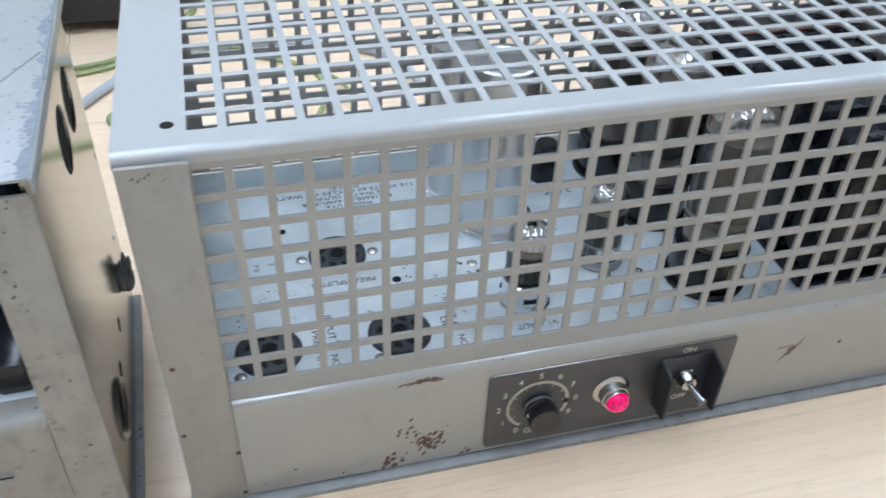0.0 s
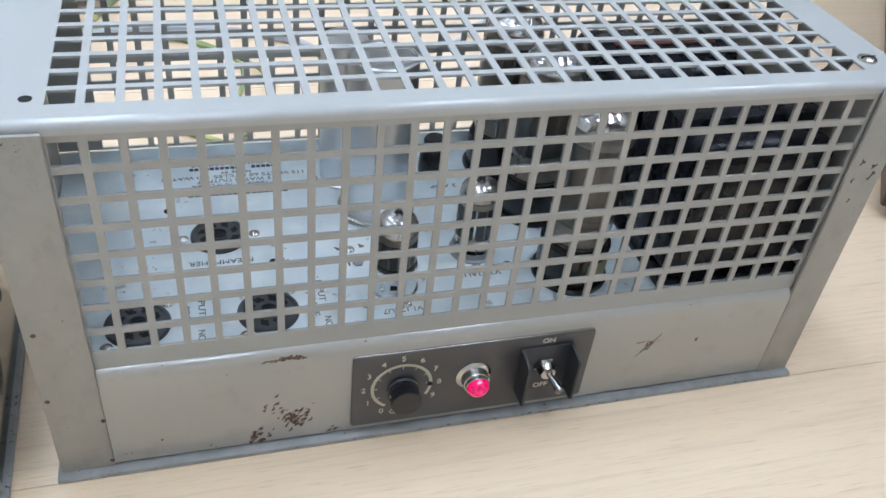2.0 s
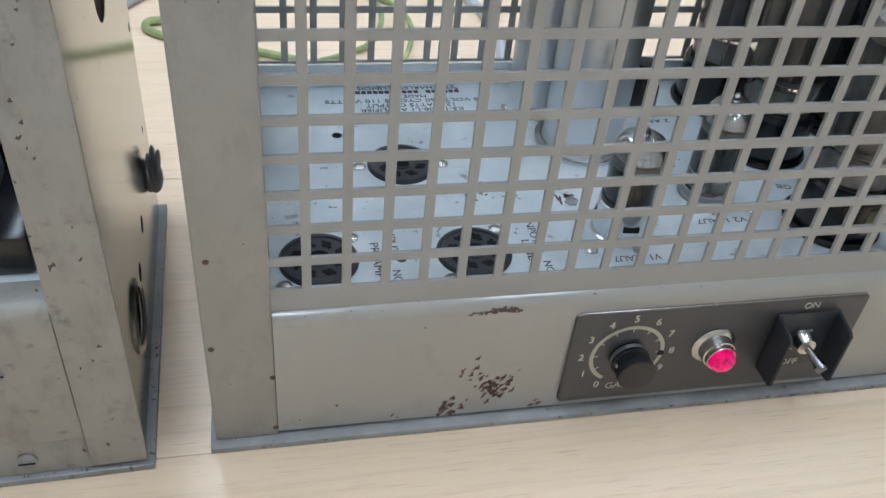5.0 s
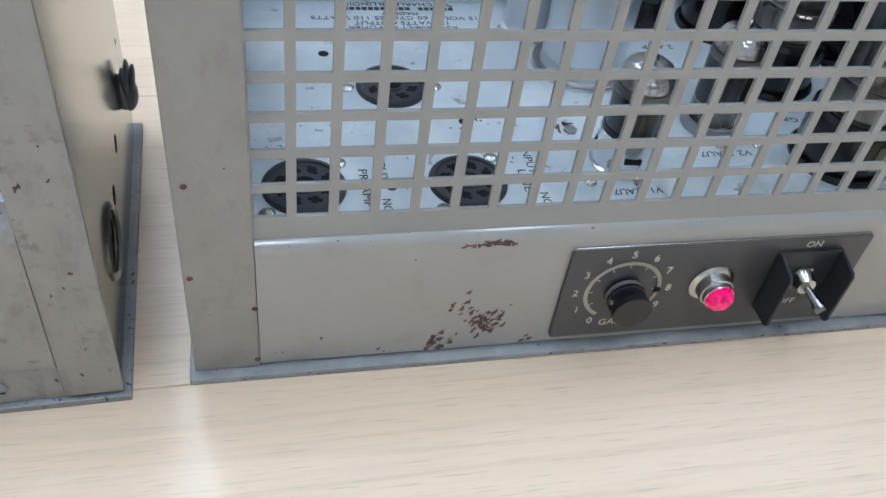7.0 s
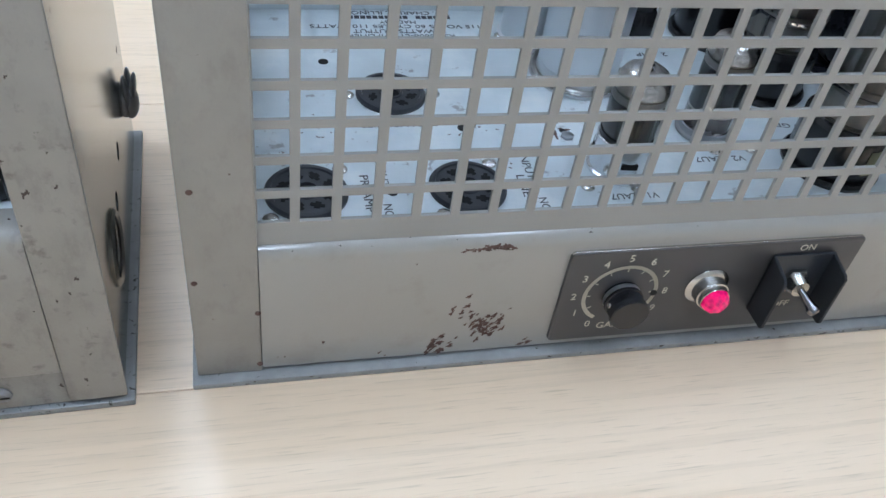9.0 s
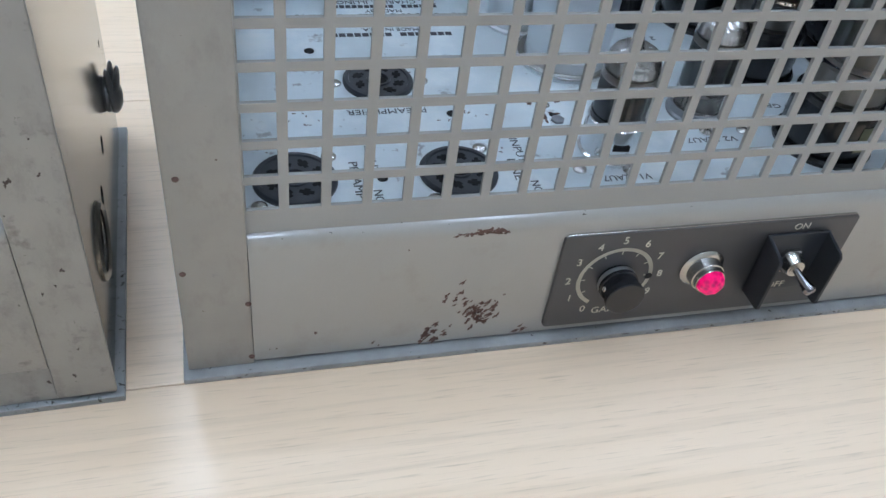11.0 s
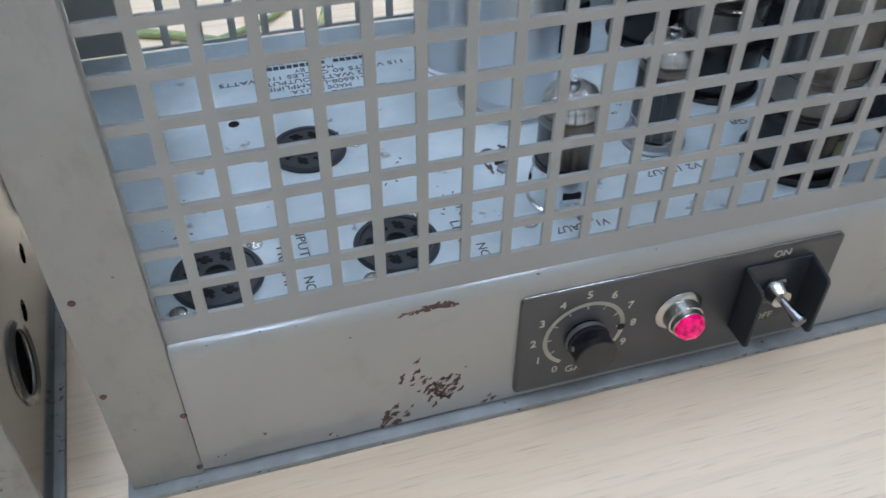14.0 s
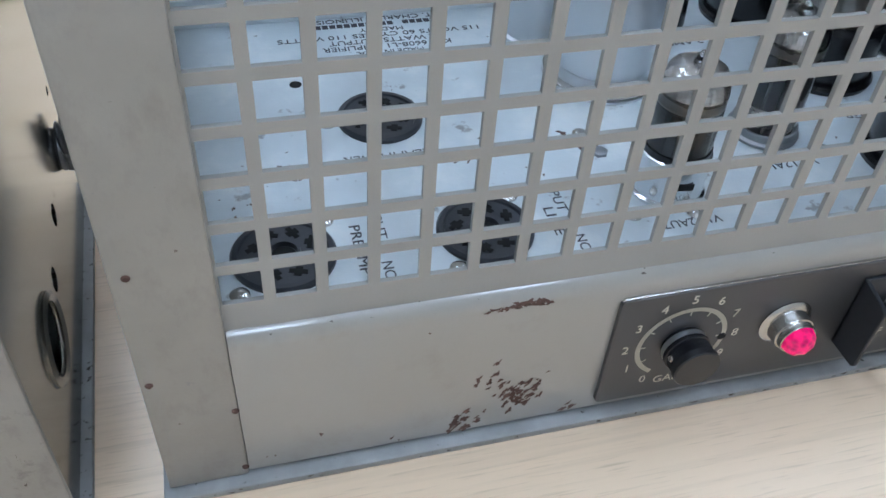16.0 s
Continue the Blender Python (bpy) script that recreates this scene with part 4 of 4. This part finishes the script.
part("panel_foot", box(-W + 0.0266, -0.0232, 0.0024, 0.0034, 0.0034, 0.0225, 0.0003), DIRTY, amp2)
for x, z in ((-0.0455, 0.0585), (-0.0450, 0.0120)):
    s = part("panel_screw", lathe([(0, 0.0020), (0.0022, 0.0018), (0.0036, 0.0006), (0.0037, 0), (0, 0)], 20), ZINC, amp2, "", on_front(x, z, 0.0019))
    part("slot", box(-0.0030, 0.0030, -0.0004, 0.0004, 0.0019, 0.0021), HOLE, s)
part("deck", box(-W + 0.0040, -0.0064, 0.0080, 0.1660, 0.0850, 0.0865, 0.0003), DECK, amp2)
part("back_wall", box(-W + 0.0040, -0.0064, 0.1662, 0.1676, 0.0034, 0.1890, 0.0003), DIRTY, amp2)
# spring plug in the side wall
plug = part("spring_plug", moved(lathe([(0, 0), (0.0075, 0), (0.0082, 0.0010), (0.0082, 0.0022), (0.0070, 0.0030), (0, 0.0030)], 28), Matrix.Translation((-0.0038, 0.1400, 0.0440)) @ Matrix.Rotation(radians(90), 4, "Y")), ZINC, amp2, "dull metal spring plug")


def egg(rx, ry, rz, m):
    bm = bmesh.new()
    bmesh.ops.create_uvsphere(bm, u_segments=24, v_segments=14, radius=1.0, matrix=m @ Matrix.Diagonal((rx, ry, rz, 1)))
    return bm


AT = Matrix.Translation((-0.0036, 0.1400, 0.0452))
part("plug_body", egg(0.0042, 0.0066, 0.0085, AT @ Matrix.Translation((0.0034, 0, -0.0020))), ZINC, plug)
for lx, ly, tilt in ((0.0056, -0.0008, 9), (0.0034, 0.0034, 2), (0.0026, -0.0036, -4)):
    part("spring_leaf", egg(0.0016, 0.0040, 0.0082, AT @ Matrix.Translation((lx, ly, 0.0050)) @ Matrix.Rotation(radians(tilt), 4, "Y")), ZINC, plug)
transformer(-0.150, -0.045, 0.020, 0.105, 0.088, "black transformer inside the open grey chassis", False, BOX, 0.0865)
transformer(-0.150, -0.030, 0.112, 0.162, 0.078, "black transformer inside the open grey chassis", False, BOX, 0.0865)
tb = thing("terminal_block", "small black terminal block inside the open chassis", "terminal block", BOX @ Matrix.Translation((-0.034, 0.030, 0.0866)))
part("block", box(-0.008, 0.006, -0.012, 0.030, 0, 0.016, 0.002), BLACK, tb)

# ---------------------------------------------------------------- round about
cab = thing("wooden_cabinet", "dark brown veneered cabinet standing on the laminate floor", "cabinet", pose(0.590, 0.139, 0, 0, 0, 52.0))
part("carcass", box(0.0, 1.1, -0.50, 0.0, 0.012, 0.42, 0.003), BROWN, cab)
part("plinth", box(0.01, 1.09, -0.49, -0.01, 0.0, 0.012), BLACKPLASTIC, cab)
part("top_board", box(-0.006, 1.106, -0.506, 0.006, 0.4202, 0.438, 0.002), BROWN, cab)
blackbox = thing("black_equipment_case", "low matt black equipment case standing on the floor", "case", pose(-0.36, 0.725, 0))
part("case_body", box(-0.30, 0.36, -0.16, 0.18, 0.010, 0.150, 0.006), BLACKPLASTIC, blackbox)
for sx in (-0.26, 0.32):
    for sy in (-0.13, 0.15):
        part("foot", lathe([(0, 0), (0.012, 0), (0.014, 0.0098), (0, 0.0098)], 16), BLACK, blackbox, "", Matrix.Translation((sx, sy, 0)))


def cable(name, points, r, mat, label):
    return tagged(part(name, tube_bm(points, r), mat), label, "cable", group="cables behind the amplifiers")


cable("earth_cable", [(-0.30, 0.45, 0.003), (-0.15, 0.475, 0.003), (-0.066, 0.4925, 0.0035), (-0.049, 0.502, 0.0035), (-0.021, 0.5075, 0.003), (0.05, 0.505, 0.003), (0.12, 0.44, 0.003), (0.11, 0.36, 0.003), (0.05, 0.32, 0.003)], 0.0022, GREENWIRE, "green and yellow earth cable lying on the floor")
cable("earth_cable", [(-0.31, 0.435, 0.003), (-0.16, 0.462, 0.003), (-0.068, 0.481, 0.003), (-0.049, 0.489, 0.003), (-0.021, 0.4965, 0.003), (0.06, 0.490, 0.003), (0.14, 0.42, 0.003), (0.13, 0.33, 0.003), (0.08, 0.28, 0.003)], 0.0020, GREENWIRE, "thin green and yellow earth cable beside another")
cable("earth_cable", [(0.02, 0.60, 0.003), (-0.005, 0.535, 0.003), (-0.0204, 0.473, 0.003), (-0.0295, 0.427, 0.003), (-0.0376, 0.402, 0.003), (-0.050, 0.396, 0.0035), (-0.0525, 0.388, 0.003), (-0.0475, 0.380, 0.003), (-0.0364, 0.371, 0.003), (-0.0183, 0.363, 0.003), (0.05, 0.335, 0.003), (0.12, 0.28, 0.003), (0.16, 0.22, 0.003)], 0.0031, GREENWIRE, "green and yellow earth cable bent back on the floor")
cable("grey_cable", [(-0.25, 0.31, 0.004), (-0.12, 0.37, 0.004), (-0.0581, 0.444, 0.004), (-0.0405, 0.476, 0.004), (-0.0207, 0.4915, 0.0042), (0.02, 0.503, 0.0045), (0.08, 0.505, 0.0045), (0.18, 0.47, 0.004), (0.21, 0.38, 0.004), (0.19, 0.26, 0.004), (0.20, 0.20, 0.004)], 0.0042, GREYWIRE, "grey round cable curving on the floor")
cable("olive_cable", [(0.62, 0.73, 0.0045), (0.8485, 0.668, 0.0045), (0.8975, 0.6565, 0.0045), (0.9278, 0.6454, 0.0045), (0.945, 0.605, 0.0045)], 0.0045, GREENWIRE, "green cable running along the floor to the cabinet")
cable("white_cable", [(0.45, 0.60, 0.003), (0.34, 0.47, 0.003), (0.26, 0.42, 0.003), (0.24, 0.30, 0.003), (0.25, 0.22, 0.003)], 0.0032, WHITEWIRE, "white cable curving on the floor")

# floor boards, laid along x
PW, PL = 0.1970, 1.26
rows_n = int((RY1 - RY0) / PW) + 2
y = -0.0015 - PW * int((-0.0015 - RY0) / PW)
shift = [0.55, 0.10, 0.78, 0.33, 0.92]
k = 0
cache = {}
while y < RY1 - 0.002:
    y1 = min(y + PW, RY1)
    x = RX0 - PL * shift[k % 5]
    while x < RX1 - 0.002:
        x0, x1 = max(x, RX0), min(x + PL, RX1)
        key = (round(x1 - x0, 4), round(y1 - y, 4))
        if key not in cache:
            bm = box(0, x1 - x0 - 0.0004, 0, y1 - y - 0.0004, FLOOR_LOW + 0.0005, 0.0, 0.0003, 1)
            cache[key] = mesh_of("plank", bm, WOOD)
        ob = new("plank", cache[key])
        ob.parent = floor
        ob.matrix_basis = Matrix.Translation((x0, y, 0))
        x += PL
    y += PW
    k += 1
